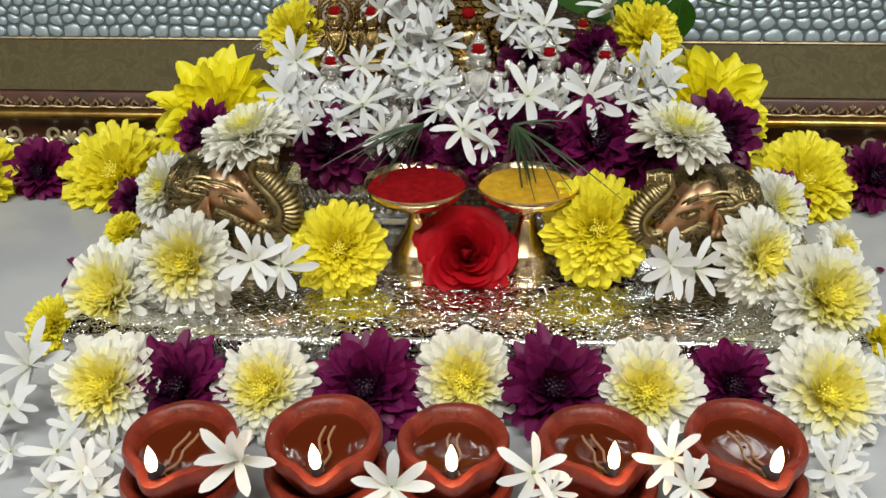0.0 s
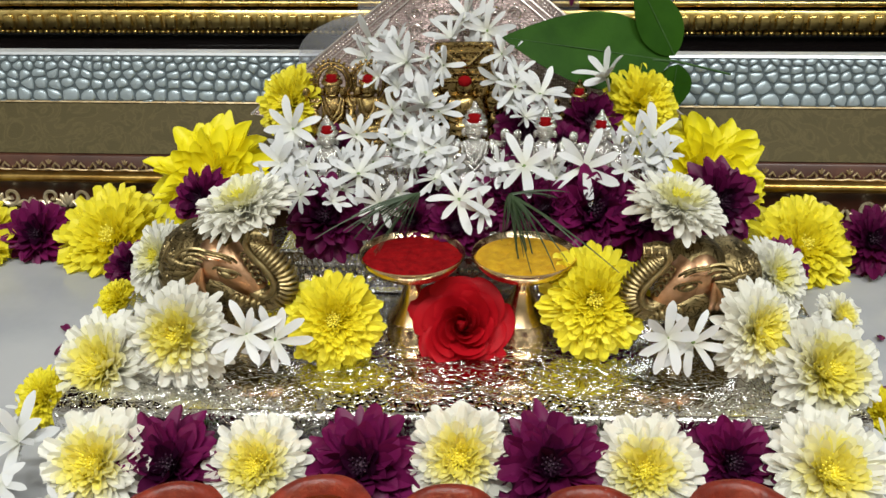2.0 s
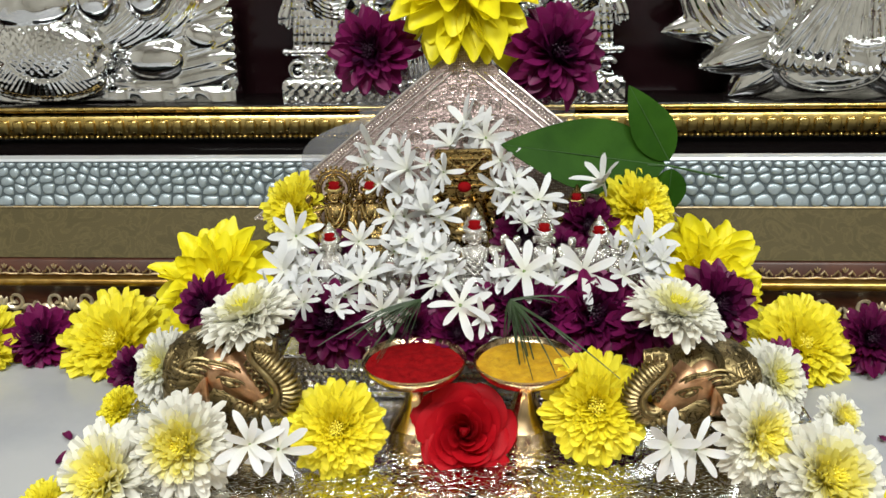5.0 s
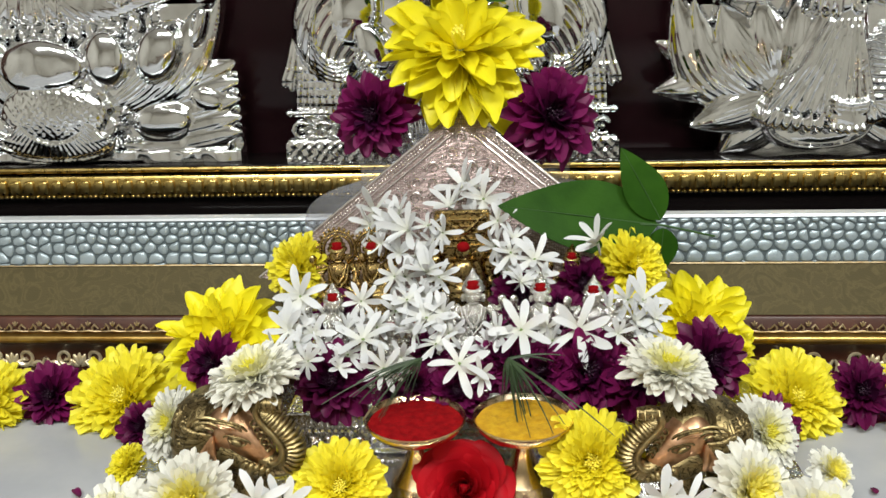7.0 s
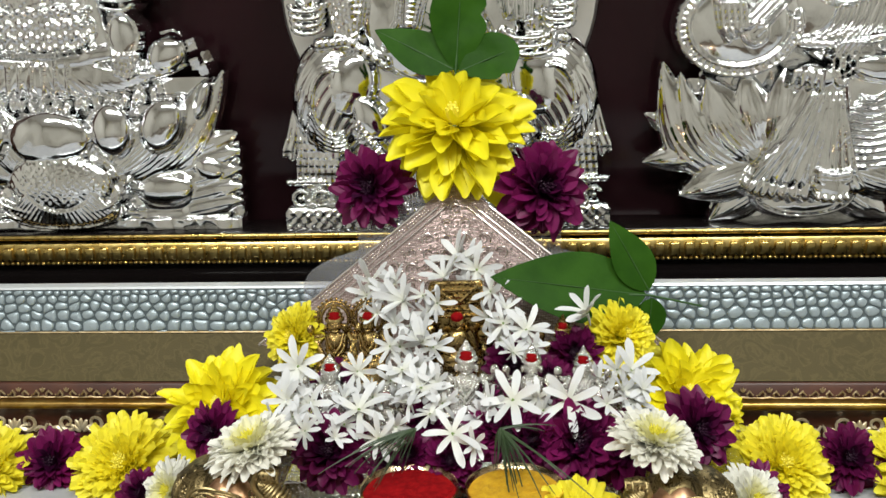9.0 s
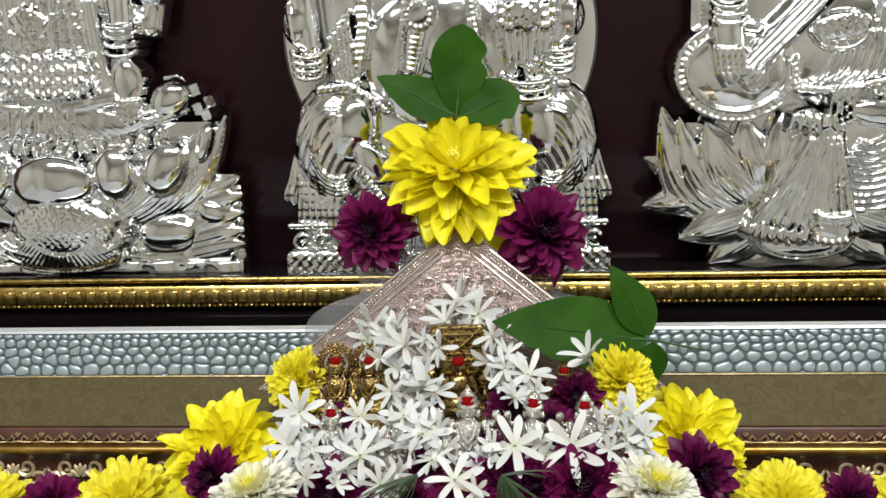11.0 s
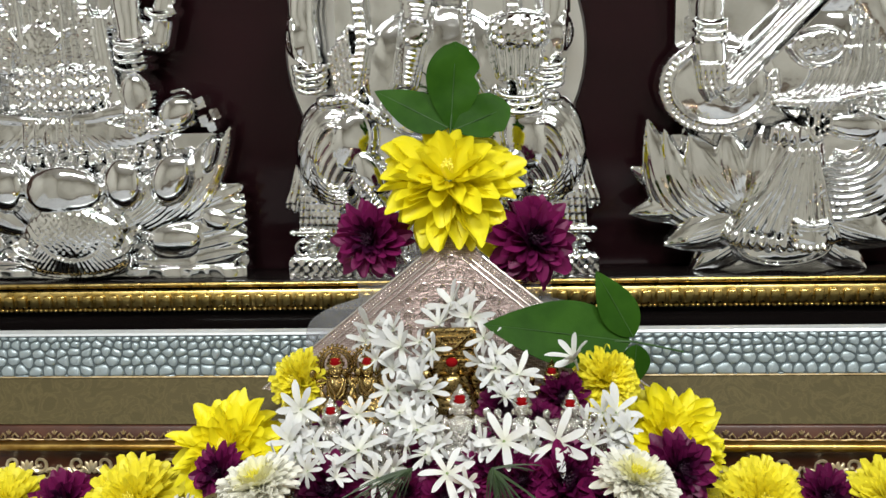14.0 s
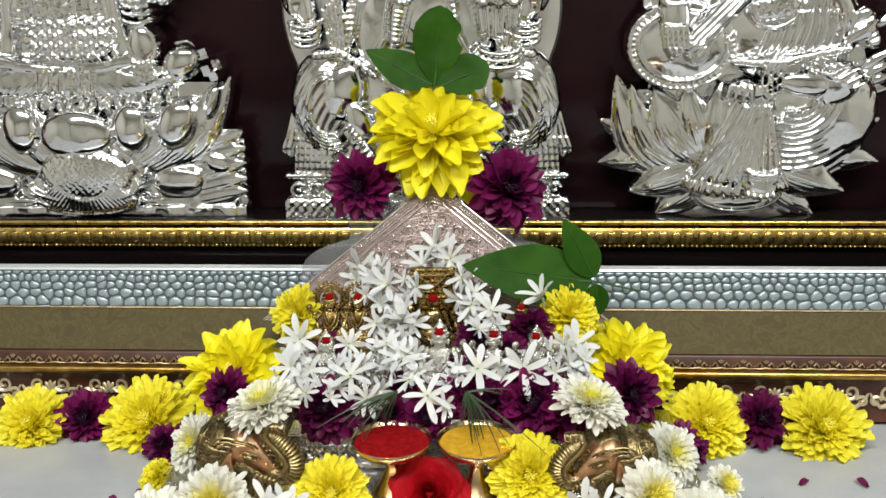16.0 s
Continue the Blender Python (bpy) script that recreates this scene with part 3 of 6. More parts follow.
    def build(self, name, cx, y, z, label):
        self.grain(0.0052, 0.0006)
        nx, nz = self.h.shape
        on = self.h > 0
        # a stamped sheet has no razor edges
        for _ in range(2):
            total, weight = np.zeros((nx, nz)), np.zeros((nx, nz))
            for di, dj, w in ((0, 0, 4.0), (1, 0, 1.0), (-1, 0, 1.0), (0, 1, 1.0), (0, -1, 1.0)):
                total += w * np.roll(np.where(on, self.h, 0.0), (di, dj), (0, 1))
                weight += w * np.roll(on, (di, dj), (0, 1))
            self.h = np.where(on, total / np.maximum(weight, 1.0), self.h)
        # hand-beaten unevenness over the whole sheet
        rng, wave = np.random.RandomState(11), np.zeros((nx, nz))
        for size, deep in ((0.034, 0.00016), (0.019, 0.00006), (0.009, 0.000014)):
            for k in range(5):
                a, ph = rng.uniform(0, np.pi), rng.uniform(0, 6.28)
                run = self.x * np.cos(a) + self.z * np.sin(a)
                over = self.z * np.cos(a) - self.x * np.sin(a)
                wave += deep * np.sin(run / size * 6.28 + ph + 1.3 * np.sin(over / size * 2.9 + k))
        self.h = np.where(on, self.h * 0.85 + wave, self.h)
        index = -np.ones((nx, nz), dtype=np.int64)
        index[on] = np.arange(on.sum())
        front = np.stack([cx + self.x[on], y - self.h[on], z + self.z[on]], axis=1)
        quads = on[:-1, :-1] & on[1:, :-1] & on[1:, 1:] & on[:-1, 1:]
        i, j = np.nonzero(quads)
        faces = np.stack([index[i, j], index[i + 1, j], index[i + 1, j + 1], index[i, j + 1]], axis=1)
        # side walls back to the sheet's rear
        edges = {}
        for f in faces.tolist():
            for k in range(4):
                e = (f[k], f[(k + 1) % 4])
                if (e[1], e[0]) in edges:
                    del edges[(e[1], e[0])]
                else:
                    edges[e] = True
        rim = sorted({v for e in edges for v in e})
        back = {v: len(front) + k for k, v in enumerate(rim)}
        rear = front[rim].copy()
        rear[:, 1] = y + 0.004
        verts = np.concatenate([front, rear])
        walls = [(a, back[a], back[b], b) for a, b in edges]
        me = bpy.data.meshes.new(name)
        me.from_pydata(verts.tolist(), [], faces.tolist() + walls)
        me.materials.append(CHROME)
        me.polygons.foreach_set("use_smooth", np.full(len(me.polygons), True))
        me.update()
        me.set_sharp_from_angle(angle=radians(62))
        return tagged(new(name, me), label, "statue", "reliefs in the frame")


def curve(cx, cz, rx, rz, a0, a1, n):
    return [(cx + rx * math.cos(radians(a0 + (a1 - a0) * k / (n - 1))), cz + rz * math.sin(radians(a0 + (a1 - a0) * k / (n - 1)))) for k in range(n)]


def relief_left():
    r = Relief(-0.170, 0.152, 0.0, 0.34, 0.0010)

    def at(a, b):
        # drawn on a sheet of half-millimetre squares, b counted down from the top
        return ((a - 153) * 0.000537, (490 - b) * 0.000512)

    U = 0.000525
    mid = 118
    r.put((((r.x + 0.019) / 0.155) ** 2 + ((r.z - 0.140) / 0.112) ** 2 < 1) & (r.z < 0.136), 0.007 + 0.0 * r.x)
    r.put((np.abs(r.x + 0.023) < 0.082) & (r.z > 0.12), 0.008 + 0.0 * r.x)
    r.put((r.x < 0.1475) & (r.z < 0.011), 0.024 + 0.0015 * np.sin(r.x * 210 + 9 * r.z))
    r.put((r.x < 0.1465) & (r.z < 0.072 + 0.006 * np.sin(r.x * 55)), 0.006 + 0.0 * r.x)
    for sx in (-1, 1):
        def m(a, b):
            return at(mid + sx * (a - mid), b)
        # small layered petals stacked towards the edge
        for k, (b0, tip) in enumerate(((352, 322), (376, 352), (398, 384), (424, 414), (446, 440))):
            r.petal(m(300, b0 + 22), m(432 if k else 428, tip), 44 * U, 0.010 + 0.0012 * k, 0.007, 3, sharp=0.25, rim=0.0016)
        r.egg(m(376, 384), 30 * U, 20 * U, 0.014, 0.008, -sx * 0.35)
        # broad rounded petal beside the dish
        r.egg(m(300, 423), 56 * U, 37 * U, 0.015, 0.007, sx * 0.06, power=0.3)
        r.egg(m(300, 421), 47 * U, 28 * U, 0.020, 0.006, sx * 0.06, power=0.5)
        r.petal(m(205, 462), m(410, 466), 26 * U, 0.015, 0.006, 3, sharp=0.3)
        # bowl petals: veined below, domed above
        r.petal(m(190, 402), m(414, 212), 62 * U, 0.012, 0.010, 5, bend=sx * 0.026, sharp=0.5, rim=0.0016)
        r.petal(m(185, 404), m(384, 232), 74 * U, 0.014, 0.011, 6, bend=sx * 0.020, sharp=0.35, rim=0.0016, deep=0.0016)
        r.petal(m(175, 408), m(342, 258), 92 * U, 0.016, 0.012, 7, bend=sx * 0.010, sharp=0.15, rim=0.0016, deep=0.0018)
        r.petal(m(160, 408), m(243, 258), 92 * U, 0.018, 0.012, 7, sharp=0.10, rim=0.0016, deep=0.0018)
        r.egg(m(378, 262), 12 * U, 34 * U, 0.022, 0.008, -sx * 0.35)
        r.egg(m(308, 304), 36 * U, 50 * U, 0.026, 0.013, -sx * 0.50, power=0.55)
        r.egg(m(224, 312), 37 * U, 48 * U, 0.029, 0.014, -sx * 0.10, power=0.55)
        # crinkled stamens over the rim
        for k in range(11):
            c = 130 + 16.5 * k
            r.petal(m(c, 284 - 1.2 * k), m(c + 5 * (k % 3), 254 - 2.0 * k + 5 * (k % 2)), 17 * U, 0.020, 0.006, 1, sharp=0.6)
    r.petal(at(mid, 420), at(mid + 2, 266), 150 * U, 0.020, 0.013, 9, sharp=0.0, deep=0.0018)
    r.egg(at(mid + 2, 322), 72 * U, 48 * U, 0.034, 0.014, 0.0, power=0.55)
    # heap of grain in a round dish
    r.egg(at(128, 452), 104 * U, 30 * U, 0.030, 0.008)
    r.egg(at(128, 420), 110 * U, 34 * U, 0.034, 0.006)
    r.egg(at(132, 402), 92 * U, 54 * U, 0.036, 0.012, fine=True)
    for k in range(9):
        r.strip(curve(*at(132, 402 + 4 * k), (60 + 4.5 * k) * U, (46 - 1.0 * k) * U, 200, 340, 14), 3.2 * U, 3.2 * U, 0.043 - 0.0004 * k, 0.0028, 22, 0.0012)
    r.strip(curve(*at(128, 420), 108 * U, 33 * U, 176, 364, 26), 4.5 * U, 4.5 * U, 0.039, 0.005)
    r.strip(curve(*at(128, 440), 105 * U, 34 * U, 186, 354, 26), 4.0 * U, 4.0 * U, 0.034, 0.005, 34, 0.002)
    r.beads(curve(*at(128, 450), 100 * U, 32 * U, 192, 348, 36), 4.0 * U, 0.036)
    # crossed legs under a pleated skirt that fans out
    r.egg(at(110, 216), 212 * U, 48 * U, 0.014, 0.012)
    for k in range(27):
        w = radians(-84 + 168 * k / 26)
        r.petal(at(112 + 50 * math.sin(w), 186), at(112 + 190 * math.sin(w), 206 + 54 * math.cos(w) ** 0.7), 19 * U, 0.027, 0.0075, 1, sharp=0.3, rim=0.0, deep=0.0, bend=0.004 * math.sin(w))
    for k in range(6):
        r.strip([at(60 + 20 * k, 250), at(66 + 20 * k, 200)], 3 * U, 4 * U, 0.032, 0.004, 8, 0.001)
    for sx in (-1, 1):
        def m(a, b):
            return at(110 + sx * (a - 110), b)
        r.egg(m(326, 186), 36 * U, 30 * U, 0.022, 0.012, sx * 0.5)
        r.egg(m(300, 218), 60 * U, 12 * U, 0.022, 0.008, sx * 0.25, 5, 0.001)
        r.strip([m(318, 150), m(338, 145), m(352, 155)], 4 * U, 2 * U, 0.016, 0.004)
        for c, d in ((368, 170), (392, 190), (372, 202), (384, 212)):
            q = at(110 + sx * (c - 110), d)
            r.put((np.abs((r.x - q[0]) + 0.3 * (r.z - q[1])) < 10 * U) & (np.abs((r.z - q[1]) - 0.3 * (r.x - q[0])) < 11 * U), 0.024 + 0.25 * (r.x - q[0]) + 0.2 * (r.z - q[1]))
        # lowered arm: bangles, an oval palm with a rim, fingers pointing down
        r.strip([m(246, -110), m(252, -10), m(256, 70)], 30 * U, 22 * U, 0.018, 0.014)
        for k in range(4):
            r.strip(curve(*m(258, 58 + 15 * k), 24 * U, 7 * U, 180, 360, 9), 5.5 * U, 5.5 * U, 0.032, 0.005, 12, 0.001)
        r.egg(m(262, 152), 29 * U, 38 * U, 0.027, 0.006, power=0.25)
        r.egg(m(262, 152), 23 * U, 31 * U, 0.032, 0.004)
        r.strip(curve(*m(262, 152), 27 * U, 35 * U, 0, 360, 30), 3 * U, 3 * U, 0.031, 0.004)
        for k in range(5):
            r.strip([m(243 + 9 * k, 184), m(246 + 8.2 * k, 222 - 4 * abs(k - 2))], 5 * U, 4 * U, 0.030, 0.006, 3, 0.001)
        r.strip([m(232, 20), m(300, 60), m(322, -30), m(318, -140)], 24 * U, 18 * U, 0.010, 0.012)
        r.strip(curve(*m(312, 10), 22 * U, 8 * U, 160, 380, 9), 7 * U, 7 * U, 0.022, 0.006, 10, 0.001)
        # sash end laid over the lap
        r.strip([m(150, 194), m(190, 190), m(232, 180)], 10 * U, 14 * U, 0.030, 0.005)
        # cords and drapery beside the chest
        r.strip([m(185, -120), m(178, 20), m(186, 100)], 15 * U, 18 * U, 0.024, 0.007, 30, 0.0012, True)
        r.strip([m(150, -120), m(148, 0), m(146, 96)], 5 * U, 5 * U, 0.030, 0.005)
        r.strip([m(205, 20), m(212, 110), m(220, 160)], 12 * U, 18 * U, 0.020, 0.007, 0)
    # jewelled girdle and chest
    r.egg(at(128, 140), 92 * U, 42 * U, 0.027, 0.007, 0.0, fine=True, power=0.3)
    for k in range(4):
        r.beads([at(56 + 9.4 * j, 108 + 20 * k + 5 * (j % 2)) for j in range(17)], 4.6 * U, 0.0335)
    r.egg(at(110, 40), 84 * U, 110 * U, 0.016, 0.012, 0.0, 9, 0.0010, 0.1, fine=True)
    r.egg(at(105, 70), 40 * U, 46 * U, 0.028, 0.006, fine=True)
    r.beads(curve(*at(105, 20), 50 * U, 56 * U, 200, 340, 20), 5 * U, 0.032)
    r.egg(at(110, -110), 90 * U, 90 * U, 0.014, 0.016)
    r.build("silver_relief", -0.358, 0.374, 0.156, "polished silver relief seated on a round-petalled lotus")


def relief_middle():
    cx, y, z = -0.0255, 0.374, 0.1535
    r = Relief(-0.148, 0.148, 0.0, 0.34, 0.0010)

    def at(a, b):
        return ((a - 785) * 0.000515, (490 - b) * 0.000503)

    U = 0.00051
    r.put((np.abs(r.x) < 0.112) & (r.z > 0.05) & (r.z < 0.16), 0.008 + 0.0 * r.x)
    r.put((np.abs(r.x) < 0.092) & (r.z > 0.15), 0.008 + 0.0 * r.x)
    r.put((np.abs(r.x) < 0.1445) & (r.z < 0.019), 0.026 + 0.0012 * np.sin(r.x * 700) * np.sin(r.z * 640), True)
    r.put((np.abs(r.x) < 0.140) & (r.z < 0.022), 0.023 + 0.0 * r.x)
    r.put((np.abs(r.x) < 0.128) & (r.z < 0.060), 0.014 + 0.0 * r.x)
    for sx in (-1, 1):
        def m(a, b):
            return at(785 + sx * (785 - a), b)
        # scrolled brackets of the seat
        for k in range(4):
            c = 525 + 36 * k
            r.strip(curve(*m(c + 8, 432), 14 * U, 13 * U, 40, 300, 14), 5 * U, 4 * U, 0.019, 0.006)
            r.egg(m(c + 8, 432), 6 * U, 6 * U, 0.021, 0.005)
        r.strip([m(512, 404), m(640, 404)], 7 * U, 7 * U, 0.016, 0.006, 12, 0.001)
        r.strip([m(512, 452), m(640, 452)], 5 * U, 5 * U, 0.020, 0.005)
        # pleated cloth hanging beside the legs
        for k in range(9):
            a0, a1 = 548 + 4.4 * k, 506 + 11.5 * k
            r.strip([m(a0, 200), m((a0 + a1) / 2 - 5, 300), m(a1, 396 - 40 * (k < 2) + 6 * (k % 2))], 5.2 * U, 6.4 * U, 0.010 + 0.0009 * k, 0.006)
            r.strip([m(a1 + 7, 330), m(a1 + 1, 386 - 40 * (k < 2))], 6.6 * U, 6.6 * U, 0.011 + 0.0009 * k, 0.006, 4, 0.0008)
        # folded leg: a swollen oval with folds that run round its outside
        r.rings(m(594, 256), 68 * U, 100 * U, 0.014, 0.020, 13, 0.0009, sx * -0.30)
        r.strip(curve(*m(594, 256), 66 * U, 98 * U, 0, 360, 60), 3.6 * U, 3.6 * U, 0.013, 0.005)
        r.egg(m(632, 236), 40 * U, 58 * U, 0.026, 0.013, sx * 0.25, power=0.5)
        for k in range(7):
            q = 0.56 + 0.075 * k
            r.strip(curve(*m(602, 262), 66 * q * U, 98 * q * U, 20 if sx < 0 else -110, 290 if sx < 0 else 160, 36), 2.6 * U, 2.0 * U, 0.0335 - 0.0025 * k, 0.0026)
        # foot with toes
        r.egg(m(664, 292), 24 * U, 44 * U, 0.034, 0.008, -sx * 0.5)
        for k in range(5):
            r.egg(m(640 + 7 * k, 300 + 9 * k), 5 * U, 8 * U, 0.038, 0.006, sx * 0.6)
        r.strip([m(655, 330), m(690, 380)], 18 * U, 14 * U, 0.030, 0.008, 5, 0.0012)
        # forearm, wrist beads, sash, hand
        o = 34 if sx > 0 else 6
        r.strip([m(556 + o, -120), m(548 + o, 10), m(560 + o, 92)], 34 * U, 22 * U, 0.018, 0.018)
        r.egg(m(545 + o, 52), 30 * U, 40 * U, 0.024, 0.014)
        r.strip([m(530 + o, 20), m(536 + o, 84), m(556 + o, 100)], 3 * U, 3 * U, 0.036, 0.004)
        for k in range(4):
            r.strip(curve(*m(560 + o, 100 + 12 * k), (27 - k) * U, 10 * U, 180, 360, 11), 5.4 * U, 5.4 * U, 0.034 - 0.001 * k, 0.005, 16, 0.0012)
        for k in range(5):
            r.strip([m(600 + 8 * k, 80 - 10 * k), m(612 + 7 * k, 170 - 4 * k)], 6 * U, 5 * U, 0.022 + 0.001 * k, 0.006, 6, 0.0008)
        for k in range(3):
            r.strip([m(640 + 9 * k, -60), m(650 + 7 * k, 60), m(628 + 8 * k, 160)], 5 * U, 4 * U, 0.026, 0.005, 18, 0.001, k == 1)
        r.strip([m(582, 164), m(630, 160), m(690, 200)], 12 * U, 9 * U, 0.026, 0.007, 9, 0.0014)
    # open hand with a heap of sweets over the fingers
    r.egg(at(924, 46), 54 * U, 32 * U, 0.040, 0.010, fine=True)
    r.beads([at(884 + 14 * j, 32 + 15 * k + 6 * (j % 2)) for j in range(7) for k in range(3)], 8 * U, 0.046)
    for k in range(6):
        r.strip([at(888 + 15 * k, 66), at(896 + 12 * k, 122 + 10 * math.sin(k))], 8 * U, 6 * U, 0.038, 0.008)
    for k in range(3):
        r.strip(curve(*at(928, 150 + 13 * k), 40 * U, 12 * U, 180, 360, 11), 6 * U, 6 * U, 0.038, 0.005, 18, 0.0014)
    # belly, trunk with bands, loin cloth
    r.egg(at(785, 120), 135 * U, 120 * U, 0.016, 0.016, power=0.6)
    r.pleats(at(785, 250), at(785, 440), 90 * U, 66 * U, 0.024, 0.008, 13, 0.0024, 0.06)
    for sx in (-1, 1):
        r.strip([at(785 + sx * 62, -120), at(785 + sx * 50, 20), at(785 + sx * 66, 128), at(785 + sx * 90, 170)], 8 * U, 7 * U, 0.034, 0.005, 34, 0.0014)
    r.strip([at(770, -120), at(756, 0), at(748, 60), at(735, 132)], 34 * U, 16 * U, 0.034, 0.011, 26, 0.0012)
    r.egg(at(752, 46), 26 * U, 24 * U, 0.044, 0.006)
    r.beads(curve(*at(752, 46), 21 * U, 20 * U, 0, 330, 14), 4 * U, 0.049)
    r.egg(at(785, -130), 160 * U, 120 * U, 0.016, 0.024)
    r.build("silver_relief", cx, y, z, "polished silver relief of a seated figure in draped cloth")
    s = Shape().lathe([(0.001, -0.003), (0.1365, -0.003), (0.139, 0.0), (0.1365, 0.003), (0.001, 0.003)], 64, pose(cx - 0.004, y + 0.013, z + 0.207, 90))
    solid("silver_disc", s, DISC_SILVER, "plain satin silver disc standing behind the middle relief", "ornament")


def relief_right():
    r = Relief(-0.150, 0.165, 0.0, 0.34, 0.0010)

    def at(a, b):
        return ((a - 1290) * 0.00055, (390 - b) * 0.00056)

    U = 0.000555
    r.put((((r.x - 0.008) / 0.118) ** 2 + ((r.z - 0.135) / 0.112) ** 2 < 1) & ((r.z < 0.128) | (r.x > -0.082)), 0.007 + 0.0 * r.x)
    r.put((r.x > -0.09) & (r.x < 0.11) & (r.z > 0.16), 0.007 + 0.0 * r.x)
    # plain foot with a wavy upper edge
    r.put((r.x > -0.073 + 0.25 * r.z) & (r.x < 0.081 - 0.15 * r.z) & (r.z < 0.026), 0.010 + 0.0 * r.x)
    for sx in (-1, 1):
        def m(a, b):
            return at(1303 + sx * (1303 - a), b)
        # pointed lower leaves, tier by tier
        r.petal(m(1150, 262), m(1056, 214), 46 * U, 0.008, 0.008, 4, sharp=0.75, deep=0.0014)
        r.petal(m(1205, 268), m(1052, 290), 62 * U, 0.012, 0.009, 6, sharp=0.85, deep=0.0016)
        r.petal(m(1252, 296), m(1110, 342), 70 * U, 0.017, 0.010, 6, sharp=0.8, deep=0.0016)
        r.petal(m(1262, 318), m(1160, 386), 58 * U, 0.013, 0.009, 5, sharp=0.8, deep=0.0014)
        # bowl of long petals
        r.petal(m(1262, 322), m(1082, 134), 84 * U, 0.011, 0.012, 4, bend=sx * 0.030, sharp=0.55, rim=0.0018, deep=0.0012)
        r.petal(m(1258, 312), m(1108, 150), 66 * U, 0.015, 0.011, 4, bend=sx * 0.024, sharp=0.6, rim=0.0016, deep=0.0014)
        r.petal(m(1262, 300), m(1146, 158), 88 * U, 0.018, 0.012, 6, bend=sx * 0.008, sharp=0.6, rim=0.0018, deep=0.0018)
    r.petal(at(1244, 286), at(1202, 150), 66 * U, 0.021, 0.011, 4, sharp=0.6, rim=0.0018)
    r.petal(at(1252, 276), at(1262, 144), 62 * U, 0.024, 0.013, 3, sharp=0.6, rim=0.0020, bend=0.004)
    r.egg(at(1303, 356), 70 * U, 22 * U, 0.020, 0.008, power=0.4)
    r.strip(curve(*at(1303, 338), 76 * U, 36 * U, 184, 356, 24), 4 * U, 4 * U, 0.027, 0.004)
    # thigh and knee: nested sweeping folds, smooth between
    r.egg(at(1440, 196), 98 * U, 92 * U, 0.018, 0.016, -0.3, power=0.5)
    for k in range(10):
        q = 26 + 11.5 * k
        r.strip(curve(*at(1392, 172), q * 1.04 * U, q * U, -118, 20 - 2 * k, 24), 4.2 * U, 2.6 * U, 0.037 - 0.0017 * k, 0.0046)
    r.egg(at(1452, 150), 46 * U, 36 * U, 0.032, 0.010, 0.4)
    for k in range(4):
        r.strip([at(1400 + 10 * k, 122 + 4 * k), at(1440 + 14 * k, 134 + 8 * k), at(1478 + 10 * k, 112 + 10 * k)], 5 * U, 3 * U, 0.040 - 0.001 * k, 0.005, 9, 0.001)
    # skirt falling in many shallow pleats to a ruffled hem
    r.pleats(at(1322, 166), at(1300, 318), 34 * U, 80 * U, 0.033, 0.010, 15, 0.0026, 0.04)
    for k in range(12):
        w = radians(-62 + 124 * k / 11)
        r.strip([at(1322 + 26 * math.sin(w), 186 + 10 * (k % 2)), at(1312 + 52 * math.sin(w), 250), at(1296 + 88 * math.sin(w), 316 - 16 * (1 - math.cos(w)))], 3.0 * U, 4.6 * U, 0.041, 0.005)
    for k in range(13):
        w = radians(-66 + 132 * k / 12)
        r.egg(at(1298 + 88 * math.sin(w), 320 + 22 * (math.cos(w) - 0.4)), 9 * U, 17 * U, 0.040, 0.006, w * 0.5, 2, 0.001)
    r.egg(at(1336, 326), 30 * U, 20 * U, 0.046, 0.006)
    for k in range(5):
        r.egg(at(1314 + 11 * k, 342 - 1.5 * abs(k - 2)), 5.2 * U, 8 * U, 0.049, 0.005)
    for k in range(3):
        r.strip(curve(*at(1338, 298 + 7 * k), 24 * U, 6 * U, 180, 360, 9), 4 * U, 4 * U, 0.047, 0.004, 12, 0.001)
    # girdle, bangled arm and hand in the lap
    for k in range(5):
        r.strip(curve(*at(1340 + 8 * k, 142), 14 * U, 32 * U, 95, 265 - 14 * k, 14), 4 * U, 3.4 * U, 0.042, 0.005, 14, 0.001)
    r.egg(at(1398, 150), 44 * U, 20 * U, 0.038, 0.009, -0.15)
    r.egg(at(1300, 158), 34 * U, 17 * U, 0.040, 0.008, -0.2)
    for k in range(4):
        r.strip([at(1272 + 12 * k, 150 + 2 * k), at(1266 + 14 * k, 170 + 3 * k)], 5 * U, 4 * U, 0.045, 0.005)
    # draped, jewelled body
    r.egg(at(1360, 60), 118 * U, 92 * U, 0.016, 0.016, -0.3, fine=False)
    for k in range(11):
        r.strip(curve(*at(1300 + 14 * k, 46), 34 * U, 58 * U, -84, 14, 12), 4.2 * U, 3.0 * U, 0.031, 0.005)
    for k in range(8):
        r.strip([at(1400 + 9 * k, -20 + 8 * k), at(1390 + 14 * k, 50 + 5 * k), at(1372 + 12 * k, 108 + 2 * k)], 4 * U, 3 * U, 0.030 - 0.0008 * k, 0.005, 0)
    r.egg(at(1338, 24), 44 * U, 22 * U, 0.036, 0.006, 0.1, fine=True)
    r.beads(curve(*at(1340, 20), 40 * U, 36 * U, 200, 340, 20), 4.6 * U, 0.038)
    r.strip([at(1280, 112), at(1340, 116), at(1400, 104), at(1470, 92)], 9 * U, 8 * U, 0.034, 0.006, 30, 0.0014, True)
    r.strip([at(1420, -40), at(1468, 40), at(1508, 70)], 26 * U, 15 * U, 0.022, 0.012)
